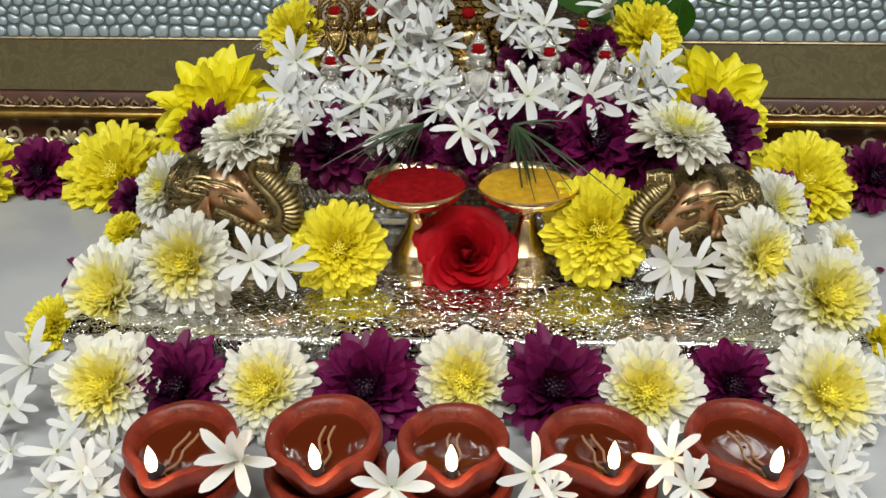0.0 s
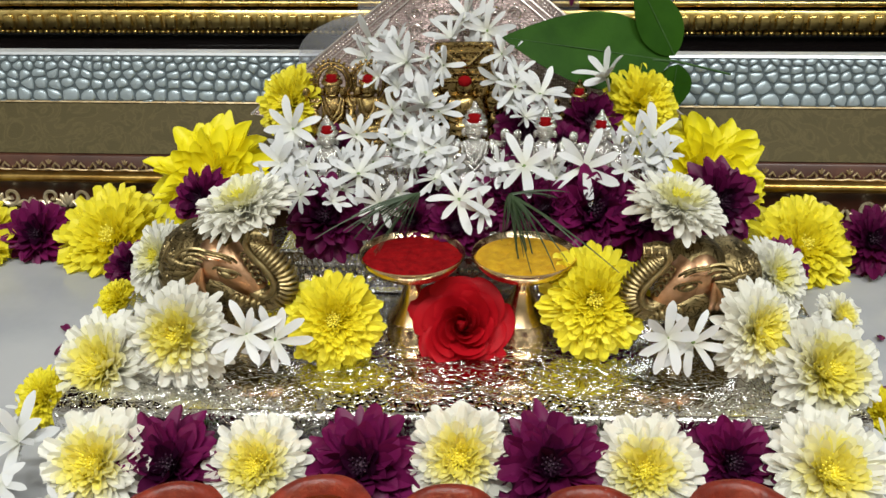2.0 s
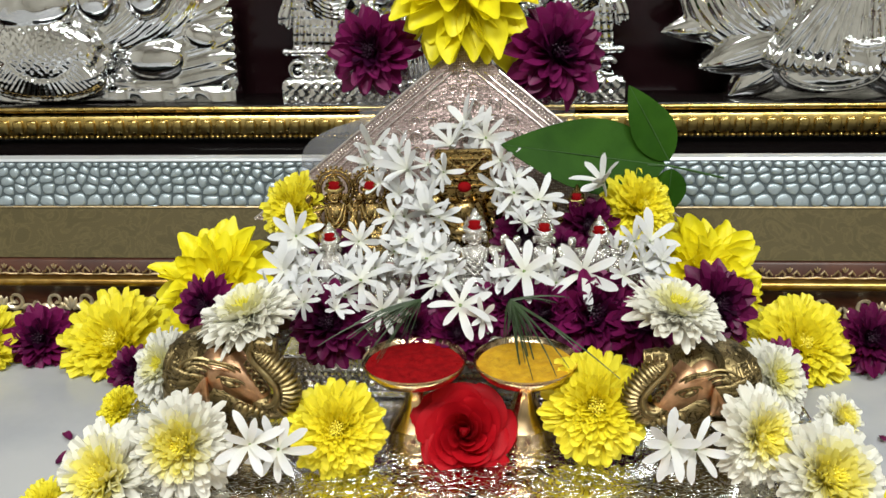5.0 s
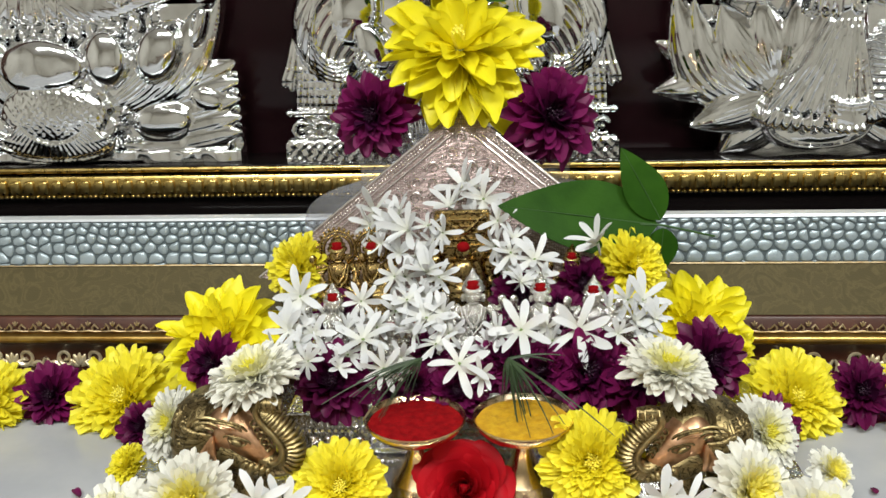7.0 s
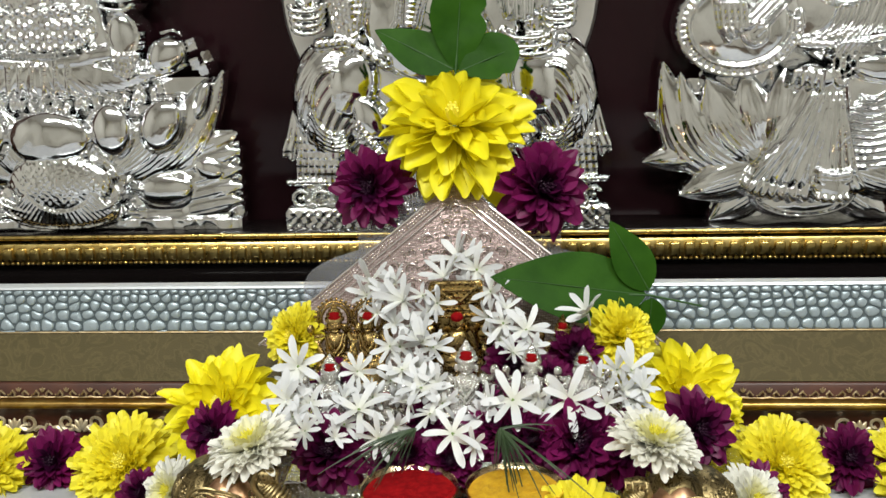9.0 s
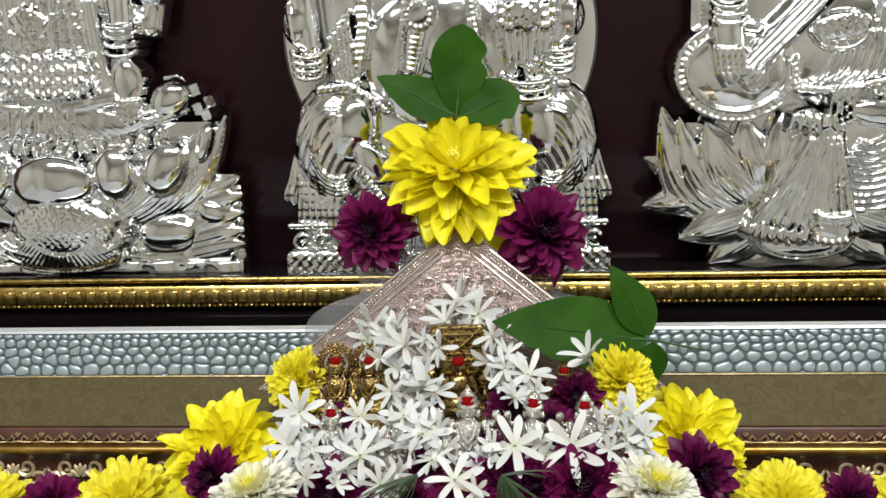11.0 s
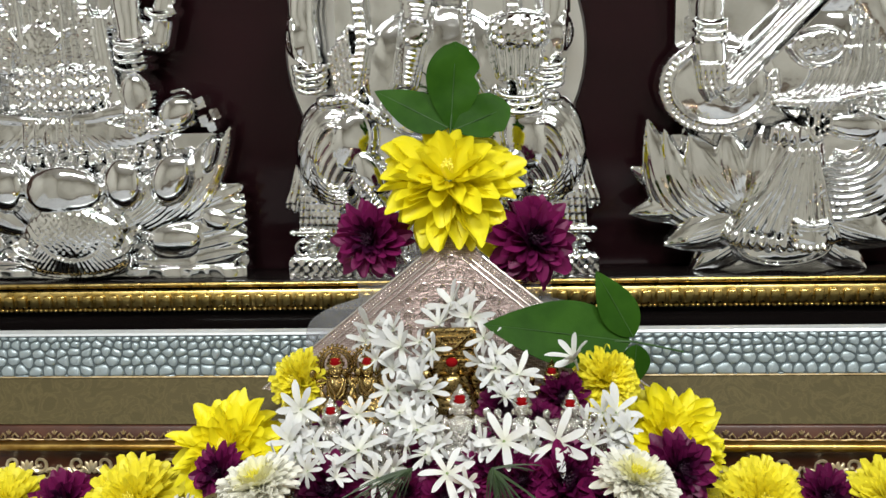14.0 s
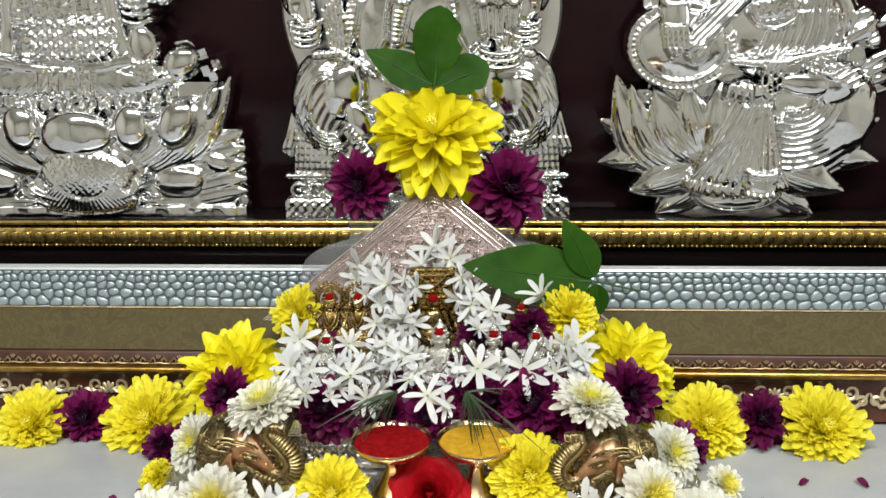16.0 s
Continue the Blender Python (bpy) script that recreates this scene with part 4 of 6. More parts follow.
    r.strip([at(1492, 40), at(1512, 80)], 17 * U, 14 * U, 0.030, 0.006, 5, 0.0016)
    r.petal(at(1462, 84), at(1512, 46), 30 * U, 0.034, 0.005, 1, sharp=0.4)
    r.petal(at(1514, 60), at(1560, 24), 22 * U, 0.026, 0.006, 1, sharp=0.5)
    for k in range(4):
        r.petal(at(1500, 130 + 14 * k), at(1562, 96 + 22 * k), 22 * U, 0.010, 0.007, 3, sharp=0.7)
    # gourd of the instrument: bowl, studded rim, rosette, a hand over the strings
    gx = at(1190, 84)
    r.egg(gx, 94 * U, 78 * U, 0.022, 0.012, power=0.35)
    r.egg(gx, 74 * U, 58 * U, 0.032, 0.006, power=0.6)
    r.strip(curve(*gx, 90 * U, 74 * U, 110, 372, 44), 4.0 * U, 4.0 * U, 0.033, 0.004)
    r.strip(curve(*gx, 75 * U, 60 * U, 110, 372, 44), 3.4 * U, 3.4 * U, 0.036, 0.003)
    for p in curve(*gx, 82 * U, 67 * U, 120, 366, 34):
        r.beads([p], 5.0 * U, 0.0345)
    r.egg(at(1212, 96), 19 * U, 18 * U, 0.040, 0.004)
    r.beads(curve(*at(1212, 96), 15 * U, 14 * U, 0, 330, 12), 4.4 * U, 0.043)
    r.strip([at(1196, 84), at(1300, -20), at(1400, -120)], 20 * U, 16 * U, 0.036, 0.006)
    for k in range(5):
        r.strip([at(1186 + 7 * k, 78 + 5 * k), at(1290 + 7 * k, -26 + 5 * k), at(1390 + 7 * k, -126 + 5 * k)], 2.0 * U, 2.0 * U, 0.042, 0.003)
    r.egg(at(1172, 30), 26 * U, 44 * U, 0.036, 0.010, 0.1)
    r.strip([at(1176, -90), at(1170, 10)], 24 * U, 22 * U, 0.030, 0.012)
    for k in range(3):
        r.strip(curve(*at(1172, -14 + 12 * k), 24 * U, 7 * U, 180, 360, 9), 4.6 * U, 4.6 * U, 0.042, 0.004, 12, 0.001)
    for k in range(5):
        r.strip([at(1156 + 9 * k, 52), at(1162 + 9 * k, 86), at(1172 + 8 * k, 104 - 5 * k)], 4.8 * U, 3.4 * U, 0.043, 0.005)
    r.egg(at(1360, -100), 96 * U, 90 * U, 0.016, 0.016)
    r.build("silver_relief", 0.2755, 0.374, 0.1535, "polished silver relief with a round instrument on a pointed lotus")


DISC_SILVER = material("satin_silver_disc", (0.80, 0.79, 0.77), 0.38, 1.0)
relief_left()
relief_middle()
relief_right()


# ---- foil platform and silver stool ----
PLAT = pose(-0.002, 0.0, 0.0, 0, 0, 1.6)
platform = thing("platform", PLAT, "low board wrapped in crinkled embossed silver foil", "platform")
part("foil_top", Shape().block((-0.201, -0.063, 0.004), (0.201, 0.165, 0.034), 0.0035), FOIL, platform)
part("foot_board", Shape().block((-0.194, -0.056, 0.0), (0.194, 0.158, 0.004), 0), FOIL, platform)

stool = thing("altar_stool", pose(0, 0, 0), "small embossed silver stool standing on the foil platform", "stool")
part("stool_top", Shape().block((-0.112, 0.056, 0.054), (0.108, 0.205, 0.064), 0.002), SILVER, stool)
apron = part("apron", Shape().block((-0.108, 0.060, 0.040), (0.114, 0.200, 0.054), 0.001), SILVER, stool)
bead = Shape().ball((0, 0, 0), 0.0021, 5, 7).mesh("bead", SILVER)
for k in range(54):
    part("bead", bead, SILVER, apron, m=pose(-0.107 + 0.00415 * k, 0.0590, 0.0515))
scallop = Shape().ball((0, 0, 0), (0.0042, 0.0022, 0.0034), 5, 9).mesh("scallop", SILVER)
for k in range(24):
    part("scallop", scallop, SILVER, apron, m=pose(-0.106 + 0.0095 * k, 0.0588, 0.0450))
for x, y in ((-0.1, 0.07), (0.106, 0.07), (-0.1, 0.19), (0.106, 0.19)):
    part("leg", Shape().lathe([(0.001, 0.034), (0.008, 0.034), (0.006, 0.037), (0.009, 0.040), (0.001, 0.040)], 16, pose(x, y, 0)), SILVER, stool)
part("lower_rail", Shape().block((-0.110, 0.060, 0.0345), (0.116, 0.066, 0.0395), 0.0015), SILVER, stool)
step = solid("altar_step", Shape().block((-0.108, 0.118, 0.0642), (0.112, 0.202, 0.1035), 0.002), SILVER, "small silver step under the idols on the stool", "step")


# ---- flowers ----
def mum(kind, place, size, azimuth=0.0, lift=45.0, seed=0, label=""):
    """A many-petalled flower; size is its radius, its back rests at the place's depth."""
    rng = random.Random(seed * 7 + 3)
    # petal material, centre, rings, petals a ring, petal width, core, blunting of the tip, hang of the lower petals
    spec = {
        "white": (P_WHITE, DISC_LEMON, 12, 28, 0.225, 0.17, 0.22, 24, "cream-white chrysanthemum with a yellow middle"),
        "pale": (P_PALE, DISC_YELLOW, 11, 30, 0.225, 0.13, 0.22, -8, "cream-white chrysanthemum lying on the brass elephant"),
        "yellow": (P_YELLOW, DISC_LEMON, 13, 30, 0.225, 0.10, 0.22, 18, "full bright yellow chrysanthemum"),
        "golden": (P_GOLDEN, DISC_LEMON, 7, 18, 0.34, 0.05, 0.46, 56, "large golden yellow chrysanthemum with broad petals"),
        "purple": (P_PURPLE, DISC_DARK, 7, 15, 0.34, 0.12, 0.50, 26, "deep purple chrysanthemum with broad petals"),
    }[kind]
    mat, disc, rings, count, width, core, point, hang, text = spec
    loose = 1.6 if kind in ("golden", "purple") else 1.0
    turn = facing(place, azimuth, lift, rng.uniform(0, 360))
    ob = thing({"pale": "white"}.get(kind, kind) + "_flower", turn, label or text, "flower", {"pale": "white"}.get(kind, kind) + " flowers")
    R = size * (1.26 if kind == "golden" else 1.15)
    down = turn.to_3x3().inverted() @ Vector((0, 0, -1))
    low, pull = math.atan2(down.y, down.x), math.hypot(down.x, down.y)
    if kind == "golden":
        pull = min(1.0, pull * 1.9) if lift > 50 else 0.35 * pull
    # outer ring, petal by petal
    forms = []
    for k in range(5):
        s = Shape()
        s.petal(Matrix.Identity(4), R * rng.uniform(0.80, 0.98), R * width * rng.uniform(0.85, 1.2), rng.uniform(0.4, 0.9), rng.uniform(-0.20, 0.02), 7, 5, 0.0, point, blunt=0.10)
        forms.append(s.mesh("petal", mat))
    for k in range(count):
        a = 2 * math.pi * (k + rng.uniform(-0.38, 0.38)) / count
        sag = pull * max(0.0, math.cos(a - low))
        tip = radians(rng.uniform(-10, 12) * loose - hang * sag)
        m = Matrix.Rotation(a, 4, "Z") @ Matrix.Translation((R * 0.10, 0, R * 0.02)) @ Matrix.Rotation(-tip, 4, "Y") @ Matrix.Rotation(rng.uniform(-0.4, 0.4), 4, "X") @ Matrix.Scale(rng.uniform(0.86, 1.04) * (1 + (0.12 if kind == "golden" else 0.05) * sag), 4)
        part("petal", rng.choice(forms), mat, ob, m=m)
    s = Shape()
    for r in range(1, rings):
        q = r / rings
        n = max(7, int(count * (1 - 0.45 * q)))
        for k in range(n):
            a = 2 * math.pi * (k + rng.uniform(-0.42, 0.42) + 0.5 * (r % 2)) / n
            sag = pull * max(0.0, math.cos(a - low)) * (1 - q)
            tip = radians(5 + {"golden": 44, "pale": 42}.get(kind, 58) * q ** 1.4 + rng.uniform(-11, 11) * loose - hang * 0.9 * sag)
            ln = R * (0.97 - 0.62 * q) * rng.uniform(0.86, 1.06)
            m = Matrix.Rotation(a, 4, "Z") @ Matrix.Translation((R * (0.10 - 0.03 * q), 0, R * (0.03 + 0.13 * q))) @ Matrix.Rotation(-tip, 4, "Y") @ Matrix.Rotation(rng.uniform(-0.5, 0.5), 4, "X")
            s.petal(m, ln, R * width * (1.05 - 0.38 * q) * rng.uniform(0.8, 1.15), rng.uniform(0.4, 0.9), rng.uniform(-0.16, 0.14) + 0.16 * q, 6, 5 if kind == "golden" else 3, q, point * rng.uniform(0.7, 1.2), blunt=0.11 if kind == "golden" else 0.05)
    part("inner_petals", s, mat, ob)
    s = Shape()
    nf = {"white": 48, "pale": 30, "yellow": 26, "golden": 16, "purple": 20}[kind]
    for k in range(nf):
        rr = core * R * math.sqrt((k + 0.5) / nf)
        a = 2.39996 * k
        lean = Vector((math.cos(a) * rr * 0.9, math.sin(a) * rr * 0.9, 0))
        c = Vector((math.cos(a) * rr, math.sin(a) * rr, R * 0.16))
        h = R * (0.20 + 0.10 * rng.random()) * (1 if kind != "golden" else 0.8)
        s.tube([c, c + lean * 0.3 + Vector((0, 0, h * 0.8)), c + lean * 0.6 + Vector((0, 0, h))], [R * 0.020, R * 0.026, R * 0.014], 5)
    s.ball((0, 0, R * 0.18), (R * core * 1.2, R * core * 1.2, R * 0.14), 6, 10)
    part("centre", s, disc, ob)
    part("calyx", Shape().lathe([(0.001, -0.10 * R), (0.10 * R, -0.06 * R), (0.17 * R, 0.03 * R), (0.10 * R, 0.10 * R), (0.001, 0.14 * R)], 12), GREEN, ob)
    return ob


def jasmine(place, size, azimuth=0.0, lift=50.0, seed=0):
    rng = random.Random(seed * 11 + 5)
    ob = thing("jasmine_flower", facing(place, azimuth, lift, rng.uniform(0, 360)), "fresh white jasmine blossom with slender petals", "flower", "jasmine blossoms")
    n = rng.choice((7, 8, 8, 9))
    forms = []
    for k in range(3):
        bend, w, sway = rng.uniform(-0.26, 0.04), size * rng.uniform(0.110, 0.145), rng.uniform(-0.14, 0.14)
        rows = []
        for i in range(10):
            u = i / 9
            half = w * (0.34 + 0.66 * math.sin(math.pi * min(1.0, 0.06 + u * 0.66))) * (1 - 0.72 * (max(0.0, u - 0.78) / 0.22) ** 2.2)
            x, y, z = size * (0.05 + 0.95 * u), size * sway * u * u, size * (0.05 + bend * u * u)
            ring = []
            for c in range(8):
                g = 2 * math.pi * c / 8
                crease = 0.05 * size * (0.5 - 0.5 * math.cos(2 * g)) * (1 - u) if math.sin(g) > 0 else 0.0
                ring.append((x, y + half * math.cos(g), z + 0.20 * half * math.sin(g) + 0.30 * half * math.cos(g) ** 2 - 0.25 * crease))
            rows.append(ring)
        rows.insert(0, [tuple(sum(p[i] for p in rows[0]) / 8 for i in range(3))] * 8)
        rows.append([tuple(sum(p[i] for p in rows[-1]) / 8 + (0.012 * size if i == 0 else 0) for i in range(3))] * 8)
        forms.append(Shape().grid(rows, close_v=True).mesh("petal", P_JASMINE))
    shut = rng.choice((0.0, 0.08, 0.2, 0.35, 0.6))
    for k in range(n):
        a = 2 * math.pi * (k + rng.uniform(-0.22, 0.22)) / n
        part("petal", rng.choice(forms), P_JASMINE, ob, m=Matrix.Rotation(a, 4, "Z") @ Matrix.Rotation(-(shut + rng.uniform(-0.25, 0.38) + 0.26 * (k % 2)), 4, "Y") @ Matrix.Rotation(rng.uniform(-0.45, 0.45), 4, "X") @ Matrix.Scale(rng.uniform(0.84, 1.06), 4))
    part("eye", Shape().ball((0, 0, size * 0.07), (size * 0.06, size * 0.06, size * 0.03), 5, 8), GREEN, ob, "pale green throat")
    part("stem_tube", Shape().tube([(0, 0, 0.02 * size), (0, 0.03 * size, -0.25 * size), (0, 0.08 * size, -0.5 * size)], [size * 0.06, size * 0.045, size * 0.03], 6), P_JASMINE, ob)
    return ob


def rose(place, size, azimuth, lift):
    rng = random.Random(21)
    ob = thing("red_rose", facing(place, azimuth, lift, 20), "open velvety red rose leaning between the brass cups", "flower")
    k = 0
    for ring, (n, r, h, flare, span) in enumerate([(2, 0.09, 0.66, 0.0, 2.6), (3, 0.17, 0.68, 0.02, 2.1), (4, 0.27, 0.66, 0.05, 1.9), (4, 0.38, 0.62, 0.10, 1.9), (5, 0.50, 0.56, 0.18, 1.7), (5, 0.62, 0.48, 0.28, 1.6), (6, 0.75, 0.36, 0.38, 1.5), (5, 0.86, 0.20, 0.36, 1.5)]):
        for j in range(n):
            a0 = 2 * math.pi * (j + 0.37 * ring + rng.uniform(-0.18, 0.18)) / n
            jit, lift_j = rng.uniform(0.86, 1.14), rng.uniform(0.82, 1.12)
            rows, uvs = [], []
            for i in range(9):
                u = i / 8
                row, ur = [], []
                for c in range(11):
                    q = 2 * c / 10 - 1
                    sp = span * (0.55 + 0.45 * math.sin(math.pi * (0.18 + 0.62 * u)))
                    a = a0 + q * sp / 2
                    rr = size * (0.08 + (r * jit - 0.08) * math.sin(u * math.pi / 2) ** 0.8 + flare * max(0, u - 0.55) ** 1.4 * (1.2 - 0.35 * q * q) + 0.10 * q * u * (0.4 + r) - 0.06 * r * u * abs(q) ** 3)
                    zz = size * (h * lift_j * (u - 0.24 * u * u * q * q) - flare * 0.75 * max(0, u - 0.62) ** 1.3 * (1 + q * q) + 0.03 * math.sin(4 * q + 2 * ring + j) * u * u)
                    row.append((rr * math.cos(a), rr * math.sin(a), zz))
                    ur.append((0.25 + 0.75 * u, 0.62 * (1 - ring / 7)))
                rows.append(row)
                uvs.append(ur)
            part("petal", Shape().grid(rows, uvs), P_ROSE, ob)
    part("bud", Shape().ball((0, 0, 0.40 * size), (0.11 * size, 0.10 * size, 0.22 * size), 9, 12, ridge=3, depth=0.15), P_ROSE, ob)
    part("calyx", Shape().lathe([(0.001, -0.12 * size), (0.12 * size, -0.06 * size), (0.16 * size, 0.02 * size), (0.001, 0.06 * size)], 12), GREEN, ob)
    return ob


def leaf_shape(length, width, droop=0.12, fold=0.12, wave=0.0, blunt=False, dent=0.0):
    s = Shape()
    rows = []
    for i in range(19):
        u = i / 18
        w = width / 2 * (math.sin(math.pi * u ** (1.35 if blunt else 0.82)) ** (0.6 if blunt else 0.85) if 0 < u < 1 else 0.01) * (1 if blunt else 1 - 0.25 * u)
        bite = 1 - dent * math.exp(-((u - 0.62) / 0.07) ** 2) - 0.5 * dent * math.exp(-((u - 0.88) / 0.05) ** 2)
        rows.append([(length * u, w * q * (bite if q < 0 else 1.0), -droop * length * u * u + fold * abs(q) * w + wave * w * math.sin(9 * u + 2 * q)) for q in [-1, -0.66, -0.33, 0, 0.33, 0.66, 1]])
    low = [[(x, y, z - 0.0006) for x, y, z in r] for r in rows]
    s.grid(rows)
    s.grid(low)
    rib = Shape().tube([(length * i / 12, 0, -droop * length * (i / 12) ** 2 + 0.0003) for i in range(13)], [0.0005 * (1 - 0.8 * i / 12) for i in range(13)], 5)
    return s, rib


def aim(start, end, up=(0, -1, 0.4)):
    """A pose at start whose x axis runs to end and whose z axis leans to up."""
    x = (Vector(end) - Vector(start)).normalized()
    y = Vector(up).cross(x).normalized()
    z = x.cross(y)
    m = Matrix((x, y, z)).transposed().to_4x4()
    m.translation = start
    return m


def leaf(parent, start, end, width, up=(0, -1, 0.4), droop=0.08, fold=0.12, wave=0.0, blunt=False, dent=0.0):
    s, rib = leaf_shape((Vector(end) - Vector(start)).length, width, droop, fold, wave, blunt, dent)
    ob = part("leaf", s, LEAF, parent, m=aim(start, end, up))
    part("midrib", rib, RIB, ob, "pale midrib")


def stem(parent, pts, r):
    part("stem", Shape().tube(pts, r, 6), RIB, parent)


# ---- clay lamps ----
def bowl(R, depth, spout, wall=0.004):
    s = Shape()
    prof = [(0.001, 0.0), (0.50, 0.0), (0.72, 0.18), (0.88, 0.52), (0.92, 0.66), (0.985, 0.72), (1.03, 0.84), (1.035, 0.97), (1.0, 1.06), (0.93, 1.08), (0.85, 1.05), (0.79, 0.97), (0.76, 0.84), (0.62, 0.40), (0.30, 0.27), (0.001, 0.25)]
    n = 56
    rows = []
    for q, h in prof:
        row = []
        for k in range(n):
            a = 2 * math.pi * k / n
            d = (a + math.pi / 2 + math.pi) % (2 * math.pi) - math.pi
            pull = math.exp(-(d / 0.30) ** 2) * max(0.0, (h - 0.1)) * spout
            wob = 1 + 0.012 * math.sin(3 * a + q * 4) + 0.008 * math.sin(7 * a)
            rr = R * q * wob * (1 + pull * q)
            row.append((rr * math.cos(a) * (1 - 0.22 * pull), rr * math.sin(a), depth * h - 0.12 * depth * pull))
        rows.append(row)
    return s.grid(rows, close_v=True)


def clay_lamp(x, y, R, turn, seed):
    rng = random.Random(seed)
    low = thing("clay_lamp", pose(x, y - 0.003, 0.0, 0, 0, turn + rng.uniform(-6, 6)), "unlit red clay lamp used as a stand for another lamp", "oil lamp", "stand lamps")
    part("bowl", bowl(R * 1.09, 0.022, 0.30), CLAY, low)
    ob = thing("clay_lamp", pose(x, y + 0.001, 0.0125, rng.uniform(-3, 3), rng.uniform(-3, 3), turn), "glossy red clay oil lamp with a burning wick", "oil lamp", "lit lamps")
    part("bowl", bowl(R, 0.025, 0.34), CLAY, ob)
    s = Shape()
    s.lathe([(0.001, 0.0196), (R * 0.3, 0.0196), (R * 0.70, 0.0196), (R * 0.765, 0.0203)], 40)
    part("oil", s, OIL, ob, "amber lamp oil")
    for k in (-1, 1):
        pts = [(k * 0.002 + 0.001 * math.sin(i * 1.3 + seed), R * (0.42 - 0.17 * i), 0.0197 + 0.0003 * (i % 2) + (0.0012 * max(0, i - 4))) for i in range(9)]
        part("wick", Shape().tube(pts, 0.0006, 6), WICK, ob, "twisted cotton wick")
    tip = Vector((0, -R * 1.06, 0.0275))
    part("wick_tip", Shape().tube([tip + Vector((0, 0.006, -0.002)), tip, tip + Vector((0, -0.0006, 0.003))], [0.0020, 0.0024, 0.0016], 8), SOOT, ob, "charred wick tip")
    part("flame", Shape().lathe([(0.0006, 0.0), (0.0015, 0.0010), (0.0022, 0.0030), (0.0024, 0.0056), (0.0020, 0.0086), (0.0012, 0.0110), (0.0005, 0.0128), (0.0001, 0.0136)], 14, pose(tip.x, tip.y, tip.z + 0.001)), FLAME, ob, "small bright flame")
    data = bpy.data.lights.new("flame_glow", "POINT")
    data.energy, data.color, data.shadow_soft_size = 0.035, (1.0, 0.62, 0.28), 0.004
    g = new("flame_glow", data)
    a = radians(turn)
    g.location = (x + math.sin(a) * R * 1.1, y - math.cos(a) * R * 1.1 - 0.004, 0.0125 + 0.0275 + 0.014)


clay_lamp(-0.113, -0.148, 0.0232, -8, 1)
clay_lamp(-0.052, -0.141, 0.0240, 4, 2)
clay_lamp(0.002, -0.143, 0.0228, 2, 3)
clay_lamp(0.061, -0.141, 0.0232, 12, 4)
clay_lamp(0.122, -0.135, 0.0242, 12, 5)


# ---- brass cups of powder ----
def powder_cup(x, y, mat, label, seed):
    ob = thing("brass_cup", pose(x, y, 0.034) @ Matrix.Diagonal((1.05, 1.05, 0.90, 1)), label, "cup", "powder cups")
    part("bowl", Shape().lathe([(0.001, 0.0395), (0.006, 0.0395), (0.015, 0.0425), (0.0225, 0.0475), (0.0262, 0.0525), (0.0272, 0.0555), (0.0268, 0.0562), (0.0258, 0.0556), (0.0245, 0.0520), (0.020, 0.0475), (0.010, 0.0440), (0.001, 0.0435)], 48), BRASS, ob)
    part("foot", Shape().lathe([(0.001, 0.0), (0.0150, 0.0), (0.0154, 0.0012), (0.0146, 0.0095), (0.0138, 0.0125), (0.0142, 0.0135), (0.0105, 0.0190), (0.0072, 0.0255), (0.0050, 0.0335), (0.0048, 0.0385), (0.0065, 0.0405), (0.001, 0.0410)], 40), BRASS, ob, "flared brass foot")
    rng = random.Random(seed)
    rows = []
    for i in range(29):
        r = 0.0248 * i / 28
        row = []
        for k in range(72):
            a = 2 * math.pi * k / 72
            crust = noise.noise(Vector((r * 95 * math.cos(a), r * 95 * math.sin(a), seed + 9)))
            calm = 1 - (r / 0.0248) ** 4
            at_x, at_y = r * math.cos(a), r * math.sin(a)
            rough = 0.0010 * noise.noise(Vector((at_x * 160, at_y * 160, seed))) + 0.0006 * noise.noise(Vector((at_x * 420, at_y * 420, seed + 4))) + 0.0004 * noise.noise(Vector((at_x * 900, at_y * 900, seed + 2)))
            h = 0.0528 + calm * (rough + (0.0009 if crust > 0.08 else 0.0003 if crust > -0.12 else 0.0) + 0.0012)
            row.append((max(r, 0.0002) * math.cos(a), max(r, 0.0002) * math.sin(a), h))
        rows.append(row)
    s = Shape().grid(rows, close_v=True)
    for k in range(34):
        a, r = rng.uniform(0, 6.28), rng.uniform(0.004, 0.023)
        s.ball((r * math.cos(a), r * math.sin(a), 0.0532 + 0.0006 * rng.random()), (rng.uniform(0.0006, 0.0018), rng.uniform(0.0005, 0.0014), 0.0008), 5, 7)
    part("powder", s, mat, ob)


powder_cup(-0.0275, 0.015, VERMILION, "footed brass cup heaped with red vermilion powder", 2)
powder_cup(0.0325, 0.017, TURMERIC, "footed brass cup heaped with yellow turmeric powder", 5)


